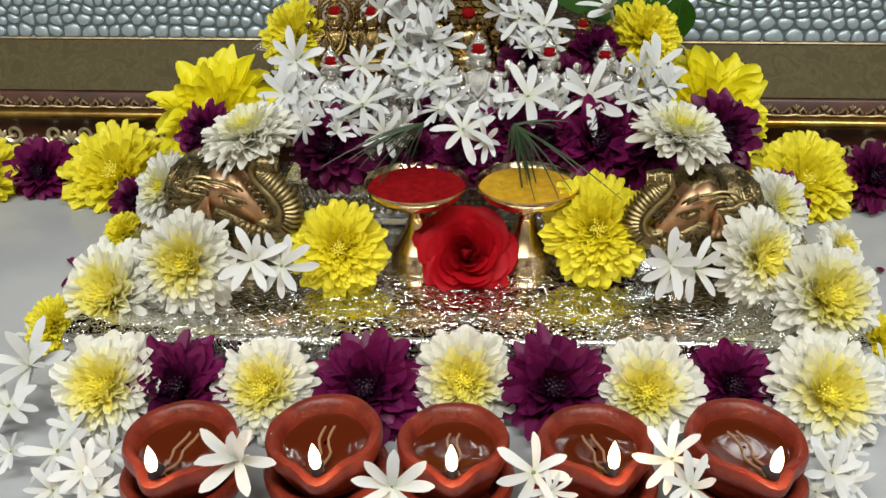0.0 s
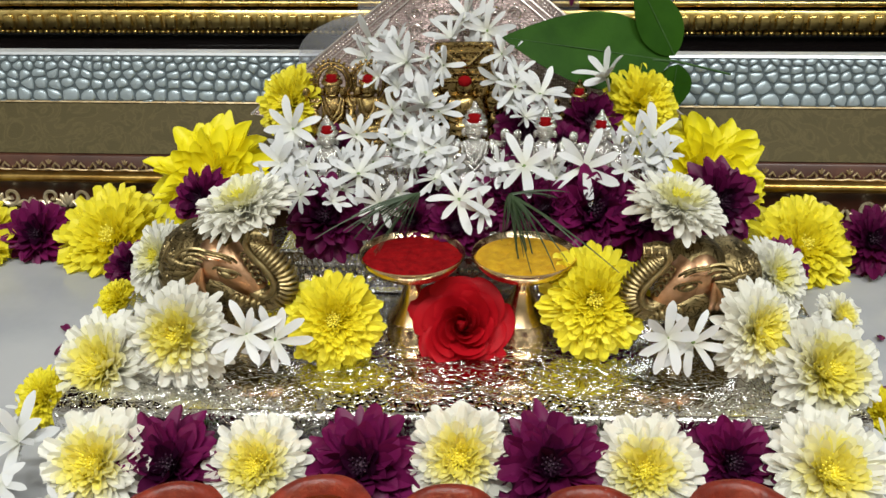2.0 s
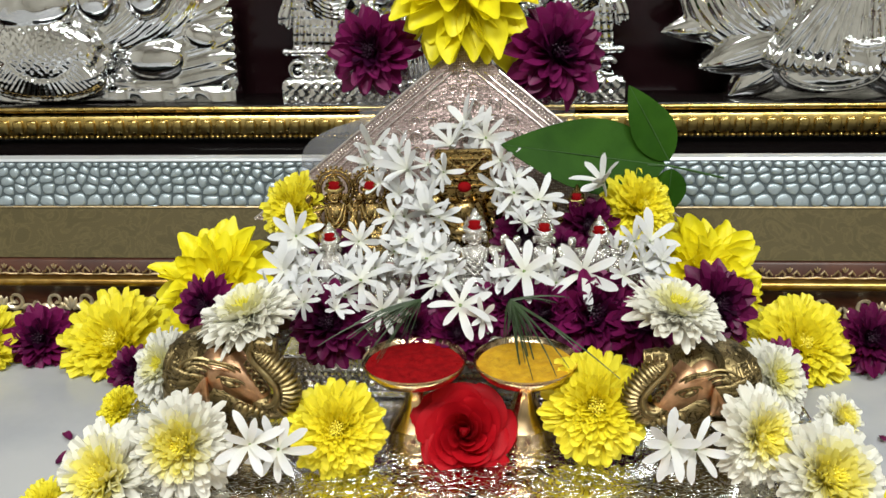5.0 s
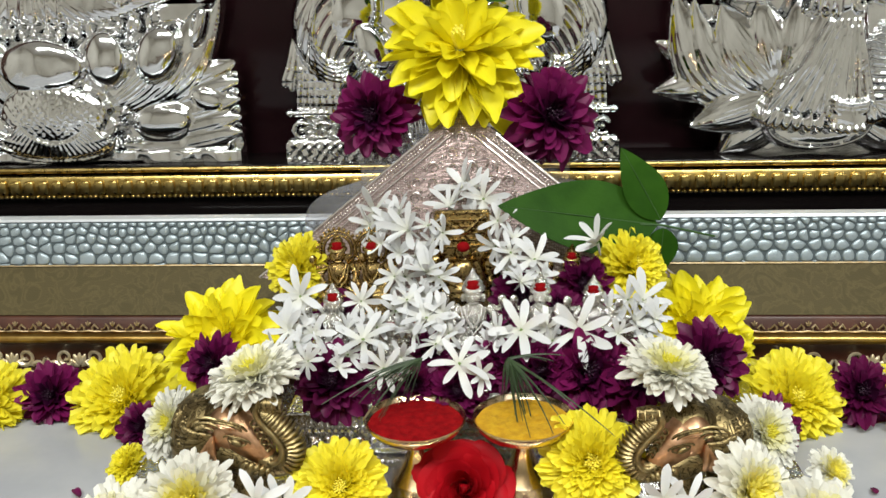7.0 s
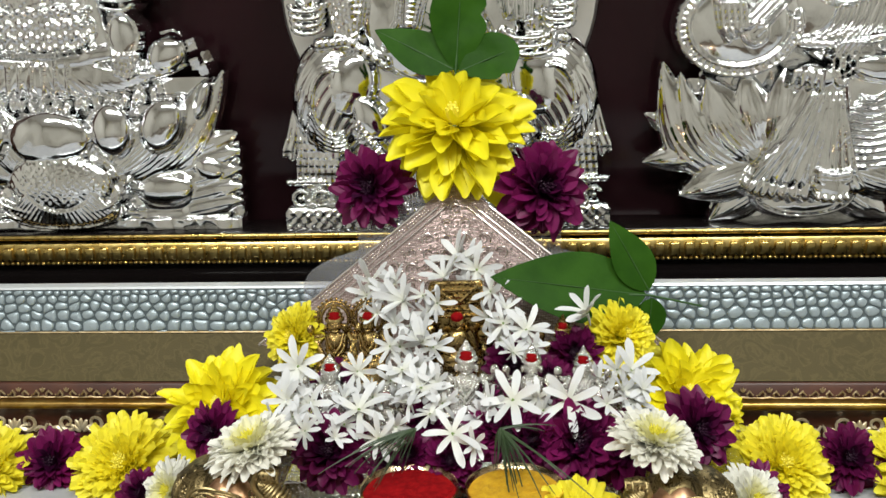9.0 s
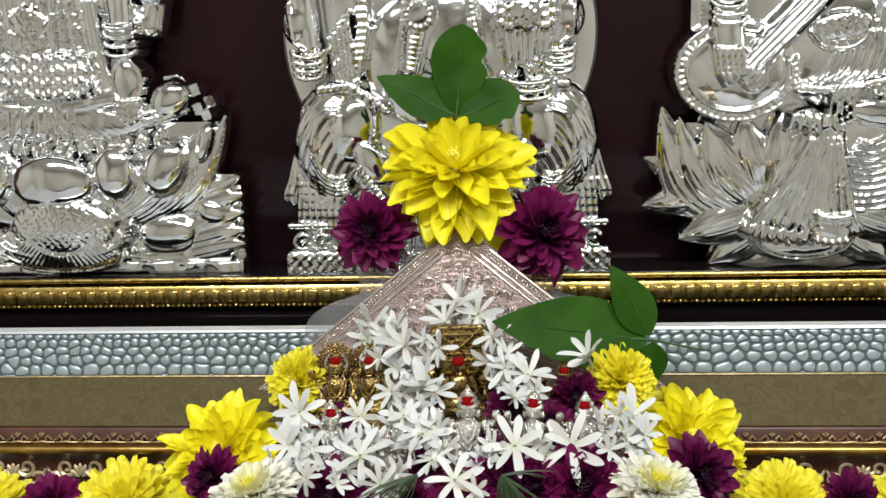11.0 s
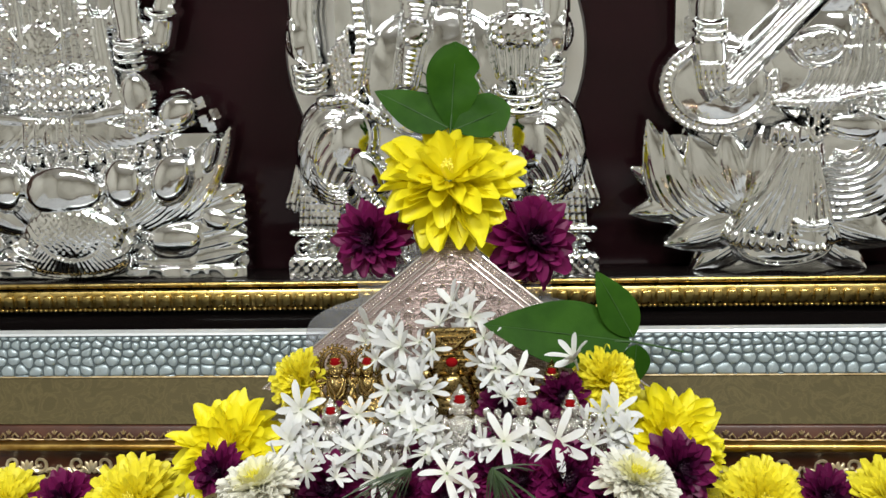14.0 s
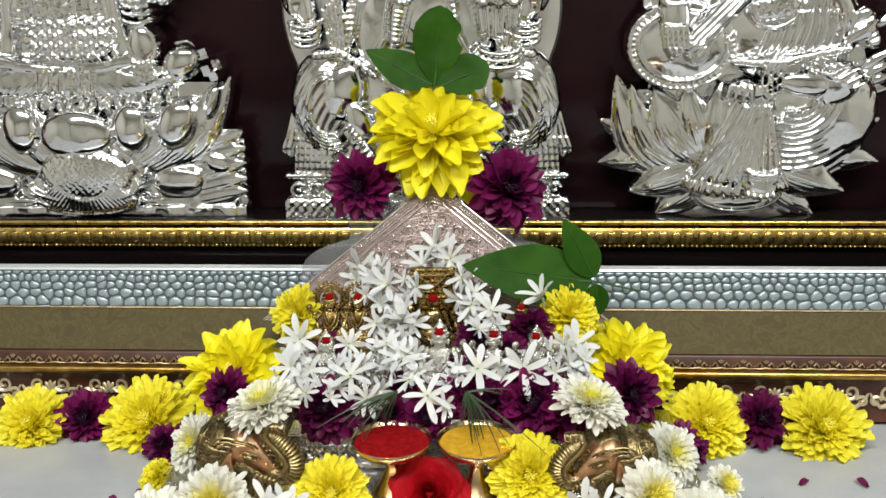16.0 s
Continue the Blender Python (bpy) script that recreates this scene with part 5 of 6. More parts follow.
# ---- brass elephants ----
def elephant(x, y, z, mirror, turn, size):
    """The face looks across towards the middle of the altar, the trunk curls up in front of it."""
    s = Shape()

    raised = [0.0]

    def V(a, b, c):
        return Vector((mirror * a, b, 0.020 + 0.68 * c + raised[0]))

    def egg(c, r, rot=(0, 0, 0), slot=0, ridge=0, depth=0.0, nu=14, nv=24):
        s.ball(V(*c), (r[0], r[1], r[2] * 0.75), nu, nv, Euler((rot[0], mirror * rot[1], mirror * rot[2])).to_matrix(), ridge, depth, slot)

    def smooth(pts, n):
        out = []
        for i in range(n):
            u = i / (n - 1) * (len(pts) - 1)
            k = min(int(u), len(pts) - 2)
            f = u - k
            p0, p1, p2, p3 = pts[max(k - 1, 0)], pts[k], pts[k + 1], pts[min(k + 2, len(pts) - 1)]
            out.append(0.5 * ((2 * p1) + (p2 - p0) * f + (2 * p0 - 5 * p1 + 4 * p2 - p3) * f * f + (3 * p1 - p0 - 3 * p2 + p3) * f ** 3))
        return out

    def skin(c, r, a, b, lift=0.0):
        """A point on an egg: a from the front towards the middle, b up, both in degrees."""
        a, b = radians(a), radians(b)
        return V(c[0] + (r[0] + lift) * math.sin(a) * math.cos(b), c[1] - (r[1] + lift) * math.cos(a) * math.cos(b), c[2] + (r[2] + lift) * math.sin(b))

    bc, br = (-0.019, 0.004, 0.0290), (0.0215, 0.027, 0.0300)
    egg(bc, br, nu=20, nv=36)
    raised[0] = 0.0085
    # head: a dome above, cheek running down to the mouth
    egg((0.000, -0.008, 0.032), (0.0185, 0.0190, 0.0240), (0, 0.25, 0), 0, nu=18, nv=30)
    egg((-0.001, -0.013, 0.030), (0.0135, 0.0185, 0.0215), (0, -0.15, 0), 1, nu=18, nv=30)
    s.tube(smooth([V(0.002, -0.018, 0.034), V(0.009, -0.0215, 0.026), V(0.0155, -0.0235, 0.018), V(0.0215, -0.024, 0.010)], 16), [0.0135 - 0.0005 * k for k in range(16)], 18, slot=1)
    # lower jaw and chin
    s.tube(smooth([V(-0.004, -0.022, 0.016), V(0.006, -0.024, 0.008), V(0.016, -0.025, 0.002)], 10), [0.0105 - 0.0004 * k for k in range(10)], 14)
    # trunk: smooth inner band, ridged outer band, flared tip
    line = smooth([V(0.0185, -0.0245, 0.010), V(0.0245, -0.026, 0.0055), V(0.0310, -0.026, 0.0085), V(0.0350, -0.026, 0.0180), V(0.0345, -0.026, 0.0280), V(0.0300, -0.0255, 0.0375), V(0.0245, -0.025, 0.0460), V(0.0215, -0.025, 0.0530), V(0.0230, -0.025, 0.0585)], 56)
    s.tube(line, [0.0070 - 0.0018 * k / 55 for k in range(56)], 16)
    side = Vector((0, -1, 0))
    inner = []
    for k in range(4, 56):
        d = (line[k] - line[k - 1]).normalized()
        out = d.cross(side) * (1 if mirror > 0 else -1)
        w = 0.0070 - 0.0018 * k / 55
        inner.append(line[k] - out * w * 0.60 + side * w * 0.90)
        if k % 2 == 0 and k > 12:
            s.tube([line[k] + side * w * 1.05 - out * w * 0.05, line[k] + side * w * 0.98 + out * w * 0.60, line[k] + out * w * 1.18 + side * w * 0.3, line[k] + out * w * 1.12 - side * w * 0.6], [0.0007, 0.0011, 0.0011, 0.0006], 6, slot=2)
    s.tube(inner, 0.0019, 10, slot=2)
    s.tube([V(0.0190, -0.0265, 0.0585), V(0.0245, -0.0270, 0.0600), V(0.0320, -0.0262, 0.0590)], [0.0042, 0.0048, 0.0036], 12)
    for k in range(4):
        s.tube([V(0.0200 + 0.0040 * k, -0.0305, 0.0560), V(0.0200 + 0.0040 * k, -0.0318, 0.0600), V(0.0200 + 0.0040 * k, -0.0295, 0.0640)], 0.0007, 6, slot=2)
    # ringed tusk beside the trunk's root
    for k in range(6):
        s.ball(V(0.0110 + 0.0028 * k, -0.0355 + 0.0010 * k, 0.0100 - 0.0016 * k), (0.0030 - 0.0002 * k, 0.0028, 0.0048 - 0.0004 * k), 8, 12, Euler((0, mirror * 0.5, 0)).to_matrix(), slot=2 if k % 2 else 0)
    # eye with lids and brow folds above it
    ec = (0.0075, -0.0342, 0.0310)
    egg(ec, (0.0034, 0.0016, 0.0022), (0, 0.5, 0), 2, nu=7, nv=12)
    for r, lo, hi in ((0.0040, 0, 360), (0.0058, 5, 175)):
        s.tube([V(ec[0] + r * 1.25 * math.cos(g), ec[1] + 0.0004 + 0.0014 * abs(math.cos(g)), ec[2] + r * 0.75 * math.sin(g) - 0.45 * r * math.cos(g)) for g in [radians(lo + (hi - lo) * j / 16) for j in range(17)]], 0.0006, 6, slot=0)
    for k in range(4):
        r = 0.0036 + 0.0020 * k
        s.tube([V(-0.0010 + r * 1.35 * math.cos(g), -0.0322 + 0.0030 * (k / 4) ** 2 + 0.0022 * abs(math.cos(g)), 0.0390 + r * 0.80 * math.sin(g) - 0.40 * r * math.cos(g)) for g in [radians(-10 + 190 * j / 18) for j in range(19)]], 0.0006 + 0.0001 * k, 7, slot=0 if k > 1 else 1)
    # hair curls between brow and trunk
    for k in range(5):
        c = V(0.0165 + 0.0016 * k, -0.0270, 0.0425 - 0.0052 * k)
        s.tube([c + Vector((mirror * 0.0030 * math.cos(g) * (1 - g / 9), -0.0012, 0.0030 * math.sin(g) * (1 - g / 9))) for g in [0.6 * j for j in range(13)]], 0.0008, 6)
    # ear: a scalloped fan of folds with a tasselled edge
    for k in range(9):
        g = radians(150 + 17 * k)
        tip = V(-0.0105 + 0.0135 * math.cos(g), -0.0300 + 0.0010 * (k % 2), 0.0290 + 0.0200 * math.sin(g))
        s.tube([V(-0.0075, -0.0300, 0.0330), (V(-0.0085, -0.0345, 0.0320) + tip) / 2, tip], [0.0014, 0.0028, 0.0020], 8, slot=1 if k > 5 else 0)
        s.ball(tip, 0.0019, 6, 8, slot=2)
    for k in range(3):
        s.tube([V(-0.0095 + (0.0060 + 0.0030 * k) * math.cos(g), -0.0325 + 0.0012 * k, 0.0345 + (0.0075 + 0.0036 * k) * math.sin(g)) for g in [radians(40 + 190 * j / 16) for j in range(17)]], 0.0009, 6, slot=2 if k == 2 else 0)
    raised[0] = 0.0
    # saddle cloth: double cords in a lattice, rosettes and scrolls in the fields
    for a0 in (-14, -44, -74):
        for g in (0, 6):
            s.tube([skin(bc, br, a0 - g, b, 0.0006) for b in range(-50, 84, 6)], 0.0010, 6, slot=2 if g else 0)
    for b0 in (-22, 14, 46):
        for g in (0, 6):
            s.tube([skin(bc, br, w, b0 + g, 0.0006) for w in range(-96, -8, 6)], 0.0010, 6, slot=2 if g else 0)
    for a0 in (-32, -62, -88):
        for b0 in (-36, -1, 33, 66):
            s.ball(skin(bc, br, a0, b0, 0.0004), 0.0019, 6, 10, slot=2)
            for j in range(8):
                w = radians(45 * j)
                s.ball(skin(bc, br, a0 + 7 * math.cos(w), b0 + 7 * math.sin(w), 0.0002), (0.0014, 0.0014, 0.0014), 5, 8)
    for c, d in ((-0.030, -0.010), (-0.030, 0.016), (0.002, -0.016), (-0.002, 0.014)):
        s.lathe([(0.001, 0.0), (0.0100, 0.0), (0.0105, 0.004), (0.0088, 0.014), (0.0094, 0.036), (0.001, 0.042)], 18, pose(mirror * c, d, 0))
    solid("brass_elephant", s, (BRONZE, COPPER, RUBBED), "engraved dark brass elephant with a raised trunk on the foil platform", "figurine", "elephants", m=pose(x, y, z, 0, 0, turn) @ Matrix.Scale(size, 4))


elephant(-0.1275, 0.020, 0.034, 1, -2, 1.0)
elephant(0.1205, 0.020, 0.034, -1, 2, 0.93)


# ---- idols on the stool ----
def idol(x, y, z, h, mat, halo=False, turn=0.0, label="", cap=True):
    s = Shape()
    s.lathe([(0.001, 0.0), (0.30, 0.0), (0.32, 0.03), (0.27, 0.07), (0.30, 0.10), (0.28, 0.13), (0.001, 0.14)], 22)
    for k in range(16):
        a = 2 * math.pi * k / 16
        s.ball((0.30 * math.cos(a), 0.30 * math.sin(a), 0.05), (0.045, 0.045, 0.03), 5, 8)
    s.ball((0, -0.06, 0.20), (0.27, 0.18, 0.08), 8, 16)
    for sx in (-1, 1):
        s.tube([(sx * 0.08, -0.05, 0.22), (sx * 0.26, -0.14, 0.21), (sx * 0.22, -0.24, 0.18), (sx * 0.02, -0.26, 0.17)], [0.09, 0.085, 0.07, 0.045], 9)
        s.tube([(sx * 0.17, 0, 0.58), (sx * 0.27, -0.03, 0.44), (sx * 0.20, -0.15, 0.33)], [0.06, 0.05, 0.045], 8)
        s.ball((sx * 0.20, -0.17, 0.32), (0.05, 0.05, 0.055), 6, 10)
        s.tube([(sx * 0.18, 0.02, 0.56), (sx * 0.33, 0, 0.54), (sx * 0.35, -0.06, 0.66)], [0.045, 0.045, 0.04], 8)
        s.ball((sx * 0.35, -0.08, 0.70), (0.05, 0.05, 0.07), 7, 10, ridge=5, depth=0.2)
        s.tube([(sx * 0.12, -0.11, 0.62), (sx * 0.07, -0.17, 0.46), (0, -0.18, 0.36)], 0.020, 6)
        s.tube([(sx * 0.15, -0.09, 0.60), (sx * 0.11, -0.16, 0.40), (0, -0.19, 0.28)], 0.016, 6)
        for q in (0.46, 0.50):
            s.tube([(sx * 0.20, -0.06, q), (sx * 0.26, -0.09, q - 0.01), (sx * 0.31, -0.06, q)], 0.014, 6)
        s.ball((sx * 0.125, -0.03, 0.70), (0.03, 0.035, 0.055), 6, 8)
        s.ball((sx * 0.045, -0.138, 0.755), (0.026, 0.012, 0.012), 5, 8)
        s.tube([(sx * 0.015, -0.140, 0.780), (sx * 0.05, -0.136, 0.790), (sx * 0.085, -0.115, 0.778)], 0.009, 5)
    s.ball((0, 0, 0.44), (0.17, 0.12, 0.20), 10, 16, ridge=9, depth=0.04)
    s.tube([(0.16 * math.cos(a), -0.13 * math.sin(a), 0.335) for a in [2 * math.pi * k / 18 for k in range(19)]], 0.022, 6)
    s.ball((0, -0.02, 0.73), (0.115, 0.12, 0.130), 9, 14)
    s.tube([(0, -0.138, 0.765), (0, -0.158, 0.725), (0, -0.146, 0.710)], [0.010, 0.018, 0.014], 6)
    s.tube([(-0.04, -0.135, 0.672), (0, -0.145, 0.665), (0.04, -0.135, 0.672)], 0.012, 5)
    s.lathe([(0.12, 0.78), (0.145, 0.80), (0.145, 0.83), (0.11, 0.86), (0.125, 0.89), (0.085, 0.92), (0.09, 0.95), (0.045, 0.985), (0.05, 1.0), (0.025, 1.02), (0.03, 1.04), (0.001, 1.07)], 18)
    if cap:
        s.tube([(0, -0.050, 0.815), (0, -0.052, 0.86), (0, -0.042, 0.915), (0, -0.03, 0.945)], [0.080, 0.092, 0.074, 0.04], 14, slot=1)
    if halo:
        for r in (0.20, 0.25):
            s.tube([(r * math.cos(a), 0.08, 0.78 + r * 1.1 * math.sin(a)) for a in [radians(-60 + 300 * k / 28) for k in range(29)]], 0.024, 8)
        for k in range(20):
            a = radians(-50 + 280 * k / 19)
            s.ball((0.29 * math.cos(a), 0.08, 0.78 + 0.32 * math.sin(a)), (0.025, 0.025, 0.025), 5, 8)
    solid("idol", s, (mat, VERMILION), label, "idol", "idols", m=pose(x, y, z, 0, 0, turn) @ Matrix.Scale(h, 4))


idol(-0.090, 0.143, 0.1035, 0.047, IDOL_GOLD, True, 8, "small golden brass idol dabbed with red powder")
idol(-0.067, 0.146, 0.1035, 0.046, IDOL_GOLD, True, 0, "small golden brass idol dabbed with red powder")
idol(-0.084, 0.088, 0.0905, 0.044, IDOL_SILVER, False, 6, "small silver idol dabbed with red powder")
idol(-0.047, 0.075, 0.0857, 0.034, IDOL_SILVER, False, 0, "small silver idol dabbed with red powder")
idol(0.003, 0.088, 0.0932, 0.050, IDOL_SILVER, False, 0, "small silver idol dabbed with red powder")
idol(0.044, 0.088, 0.0951, 0.046, IDOL_SILVER, False, -4, "small silver idol dabbed with red powder")
idol(0.076, 0.088, 0.0953, 0.044, IDOL_SILVER, False, -8, "small silver idol dabbed with red powder")
idol(0.066, 0.138, 0.1035, 0.040, IDOL_GOLD, False, -6, "small rounded brass idol dabbed with red powder")


def plaque():
    ob = thing("idol_plaque", pose(-0.006, 0.150, 0.1035, -4, 0, 4) @ Matrix.Diagonal((1.12, 1, 1.02, 1)), "upright golden brass idol plaque among jasmine", "idol", "idols")
    part("back_plate", Shape().block((-0.0165, 0.0, 0.0), (0.0165, 0.006, 0.060), 0.0012), IDOL_GOLD, ob)
    for x in (-0.0155, 0.0155):
        part("pillar", Shape().tube([(x, -0.001, 0.002), (x, -0.001, 0.058)], 0.0017, 8), IDOL_GOLD, ob)
    for k in range(6):
        part("moulding", Shape().tube([(-0.015, -0.001, 0.036 + 0.0045 * k), (0.015, -0.001, 0.036 + 0.0045 * k)], 0.0012, 6), IDOL_GOLD, ob)
    for sx in (-1, 1):
        part("brace", Shape().tube([(sx * 0.002, -0.002, 0.046), (sx * 0.014, -0.002, 0.058)], 0.0014, 6), IDOL_GOLD, ob)
        part("attendant", Shape().ball((sx * 0.017, -0.004, 0.022), (0.006, 0.004, 0.010), 7, 12), IDOL_GOLD, ob)
    s = Shape()
    for sx in (-1, 1):
        s.tube([(sx * 0.006, -0.006, 0.026), (sx * 0.012, -0.008, 0.016), (sx * 0.004, -0.011, 0.012)], [0.003, 0.0026, 0.002], 7)
    s.ball((0, -0.006, 0.008), (0.014, 0.008, 0.007), 8, 14)
    s.ball((0, -0.005, 0.019), (0.0085, 0.006, 0.010), 8, 14)
    s.ball((0, -0.006, 0.033), (0.0055, 0.0055, 0.0062), 8, 12)
    part("figure", s, IDOL_GOLD, ob)
    part("red_mark", Shape().ball((0, -0.010, 0.038), (0.0040, 0.0030, 0.0036), 6, 10), VERMILION, ob, "dab of red powder")


plaque()


# ---- silver brocade cone in clear film, with its crown of flowers ----
def brocade_cone():
    ob = thing("brocade_cone", pose(-0.008, 0.196, 0.1035), "pink-tinged silver brocade cone wrapped in clear film", "ornament")
    rows = []
    for i in range(25):
        u = i / 24
        w = 0.148 * (1 - u) + 0.004
        row = []
        for j in range(25):
            q = 2 * j / 24 - 1
            row.append((q * w, -0.040 * (1 - u) * (1 - q * q) + 0.020 * u, 0.118 * u))
        rows.append(row)
    back = [[(x, 0.034 * (1 - i / 24) * (1 - (2 * j / 24 - 1) ** 2) + 0.020 * i / 24 + 0.002, z) for j, (x, y, z) in enumerate(r)] for i, r in enumerate(rows)]
    part("cloth", Shape().grid(rows).grid(back), LACE, ob)
    def on_cloth(u, q, out=0.0008):
        return Vector((q * (0.148 * (1 - u) + 0.004), -0.040 * (1 - u) * (1 - q * q) + 0.020 * u - out, 0.118 * u))

    bead = Shape().ball((0, 0, 0), 0.0010, 5, 7).mesh("bead", BRAID)
    for sgn in (-1, 1):
        for off, r in ((0.001, 0.0012), (0.011, 0.0007), (0.0165, 0.0007)):
            pts = [on_cloth(u, sgn * max(0.05, 1 - off / (0.148 * (1 - u) + 0.004))) for u in [i / 24 * 0.86 for i in range(25)]]
            part("border", Shape().tube(pts, r, 6), BRAID, ob, "raised silver braid")
        for k in range(44):
            u = 0.30 + 0.0125 * k
            for off in (0.0045, 0.0075):
                part("bead", bead, BRAID, ob, m=Matrix.Translation(on_cloth(u, sgn * max(0.05, 1 - off / (0.148 * (1 - u) + 0.004)))))
    rng = random.Random(8)
    for row in range(7):
        u = 0.34 + 0.085 * row
        half = 0.148 * (1 - u) - 0.020
        n = max(1, int(2 * half / 0.0125))
        for k in range(n):
            c = on_cloth(u, ((k + 0.5) / n * 2 - 1) * half / (0.148 * (1 - u) + 0.004))
            sp, w0 = (1 if (k + row) % 2 else -1), rng.uniform(0, 6)
            pts = [c + Vector((sp * 0.0048 * math.cos(g + w0) * (1 - g / 11), -0.0003, 0.0055 * math.sin(g + w0) * (1 - g / 11))) for g in [0.5 * i for i in range(17)]]
            part("swirl", Shape().tube(pts, 0.0006, 5), BRAID, ob, "raised swirl")
            for j in range(5):
                g = w0 + j * 1.25
                part("bead", bead, BRAID, ob, m=Matrix.Translation(c + Vector((0.0068 * math.cos(g), 0.0002, 0.0068 * math.sin(g)))))
    rows = []
    for i in range(21):
        u = i / 20
        w = 0.080 + 0.040 * max(0.0, 1 - (max(0.0, u - 0.30) / 0.28) ** 2) ** 0.5 * (u < 0.58) + 0.003 * math.sin(7 * u)
        row = []
        for j in range(33):
            q = 2 * j / 32 - 1
            row.append((q * w, 0.028 + 0.012 * q * q * (1 - u) + 0.005 * noise.noise(Vector((q * 5, u * 4, 2.0))), 0.004 + 0.100 * u + 0.003 * noise.noise(Vector((q * 4, u * 5, 7.0)))))
        rows.append(row)
    film = part("film", Shape().grid(rows).grid([[(x, y + 0.0008, z) for x, y, z in r] for r in rows]), PLASTIC, ob, "crinkled clear film")
    return ob


brocade_cone()
mum("golden", (-0.010, 0.234, 0.258), 0.050, 0, 56, 1, "large golden yellow chrysanthemum crowning the brocade cone")
mum("purple", (-0.072, 0.228, 0.216), 0.030, -14, 18, 2)
mum("purple", (0.054, 0.228, 0.214), 0.034, 16, 22, 3)

top_sprig = thing("bel_sprig", pose(0, 0, 0), "sprig of three glossy green leaves above the yellow flower", "leaves")
leaf(top_sprig, (-0.008, 0.244, 0.300), (-0.003, 0.256, 0.368), 0.044, (0.15, -1, 0.2), -0.03, 0.10, 0.05, True, 0.28)
leaf(top_sprig, (-0.010, 0.243, 0.302), (-0.068, 0.250, 0.333), 0.036, (0, -1, 0.5), 0.06, 0.12, 0.05)
leaf(top_sprig, (-0.006, 0.242, 0.300), (0.039, 0.245, 0.318), 0.037, (0, -1, 0.5), 0.02, 0.10, 0.05, True, 0.18)
stem(top_sprig, [(-0.008, 0.240, 0.285), (-0.008, 0.243, 0.301), (-0.007, 0.246, 0.312)], 0.0009)

side_sprig = thing("bel_sprig", pose(0, 0, 0), "leafy sprig with one large dark green leaf lying on flowers", "leaves")
leaf(side_sprig, (0.124, 0.160, 0.152), (0.018, 0.148, 0.170), 0.056, (0, -1, 0.6), 0.02, 0.06, 0.02)
leaf(side_sprig, (0.126, 0.161, 0.155), (0.100, 0.168, 0.203), 0.032, (0.2, -1, 0.2), 0.05, 0.10, 0.03)
leaf(side_sprig, (0.128, 0.160, 0.150), (0.126, 0.158, 0.118), 0.024, (0, -1, 0.4), 0.04, 0.10, 0.03)
stem(side_sprig, [(0.112, 0.158, 0.153), (0.126, 0.160, 0.152), (0.145, 0.163, 0.147), (0.163, 0.166, 0.142)], 0.0008)

# ---- jasmine heaped over the idols ----
jasmine((-0.065, 0.160, 0.163), 0.0199, -40, 12, 0)
jasmine((-0.055, 0.152, 0.158), 0.0154, -10, 12, 1)
jasmine((-0.041, 0.143, 0.154), 0.0220, -37, 35, 2)
jasmine((-0.036, 0.124, 0.143), 0.0182, 43, 12, 3)
jasmine((-0.027, 0.110, 0.136), 0.0211, -26, 65, 4)
jasmine((-0.006, 0.180, 0.173), 0.0220, -41, 55, 5)
jasmine((-0.015, 0.163, 0.164), 0.0181, -30, 65, 6)
jasmine((0.008, 0.171, 0.168), 0.0200, -8, 25, 7)
jasmine((0.018, 0.152, 0.158), 0.0144, -32, 25, 8)
jasmine((0.017, 0.131, 0.147), 0.0149, -47, 12, 9)
jasmine((0.026, 0.124, 0.144), 0.0172, 5, 55, 10)
jasmine((0.041, 0.119, 0.141), 0.0188, 15, 55, 11)
jasmine((0.032, 0.101, 0.132), 0.0152, 38, 55, 12)
jasmine((0.082, 0.132, 0.148), 0.0208, -38, 55, 13)
jasmine((-0.105, 0.092, 0.127), 0.0211, 1, 25, 14)
jasmine((-0.108, 0.068, 0.114), 0.0190, 2, 35, 15)
jasmine((-0.093, 0.066, 0.113), 0.0157, -7, 25, 16)
jasmine((-0.062, 0.061, 0.110), 0.0224, -27, 65, 17)
jasmine((-0.067, 0.089, 0.125), 0.0136, 14, 25, 18)
jasmine((-0.025, 0.076, 0.118), 0.0203, -19, 65, 19)
jasmine((-0.038, 0.089, 0.125), 0.0159, 10, 65, 20)
jasmine((-0.015, 0.080, 0.120), 0.0149, -15, 25, 21)
jasmine((-0.004, 0.046, 0.102), 0.0200, 9, 45, 22)
jasmine((0.032, 0.068, 0.114), 0.0223, -10, 45, 23)
jasmine((0.066, 0.068, 0.114), 0.0231, -4, 35, 24)
jasmine((0.105, 0.089, 0.125), 0.0198, 44, 45, 25)
jasmine((0.098, 0.074, 0.117), 0.0179, 47, 35, 26)
jasmine((0.111, 0.076, 0.118), 0.0156, 6, 55, 27)
jasmine((-0.048, 0.043, 0.101), 0.0159, 12, 12, 28)
jasmine((0.108, 0.051, 0.105), 0.0159, -4, 12, 29)
jasmine((-0.093, 0.048, 0.103), 0.0138, -18, 25, 30)
jasmine((-0.031, 0.066, 0.113), 0.0154, -43, 65, 31)
jasmine((-0.111, 0.051, 0.105), 0.0171, -47, 12, 32)
jasmine((-0.047, 0.107, 0.135), 0.0138, -28, 25, 33)
jasmine((-0.018, 0.142, 0.153), 0.0143, -40, 25, 34)
jasmine((0.089, 0.066, 0.113), 0.0131, 2, 35, 35)
jasmine((-0.018, 0.058, 0.109), 0.0145, -49, 65, 36)
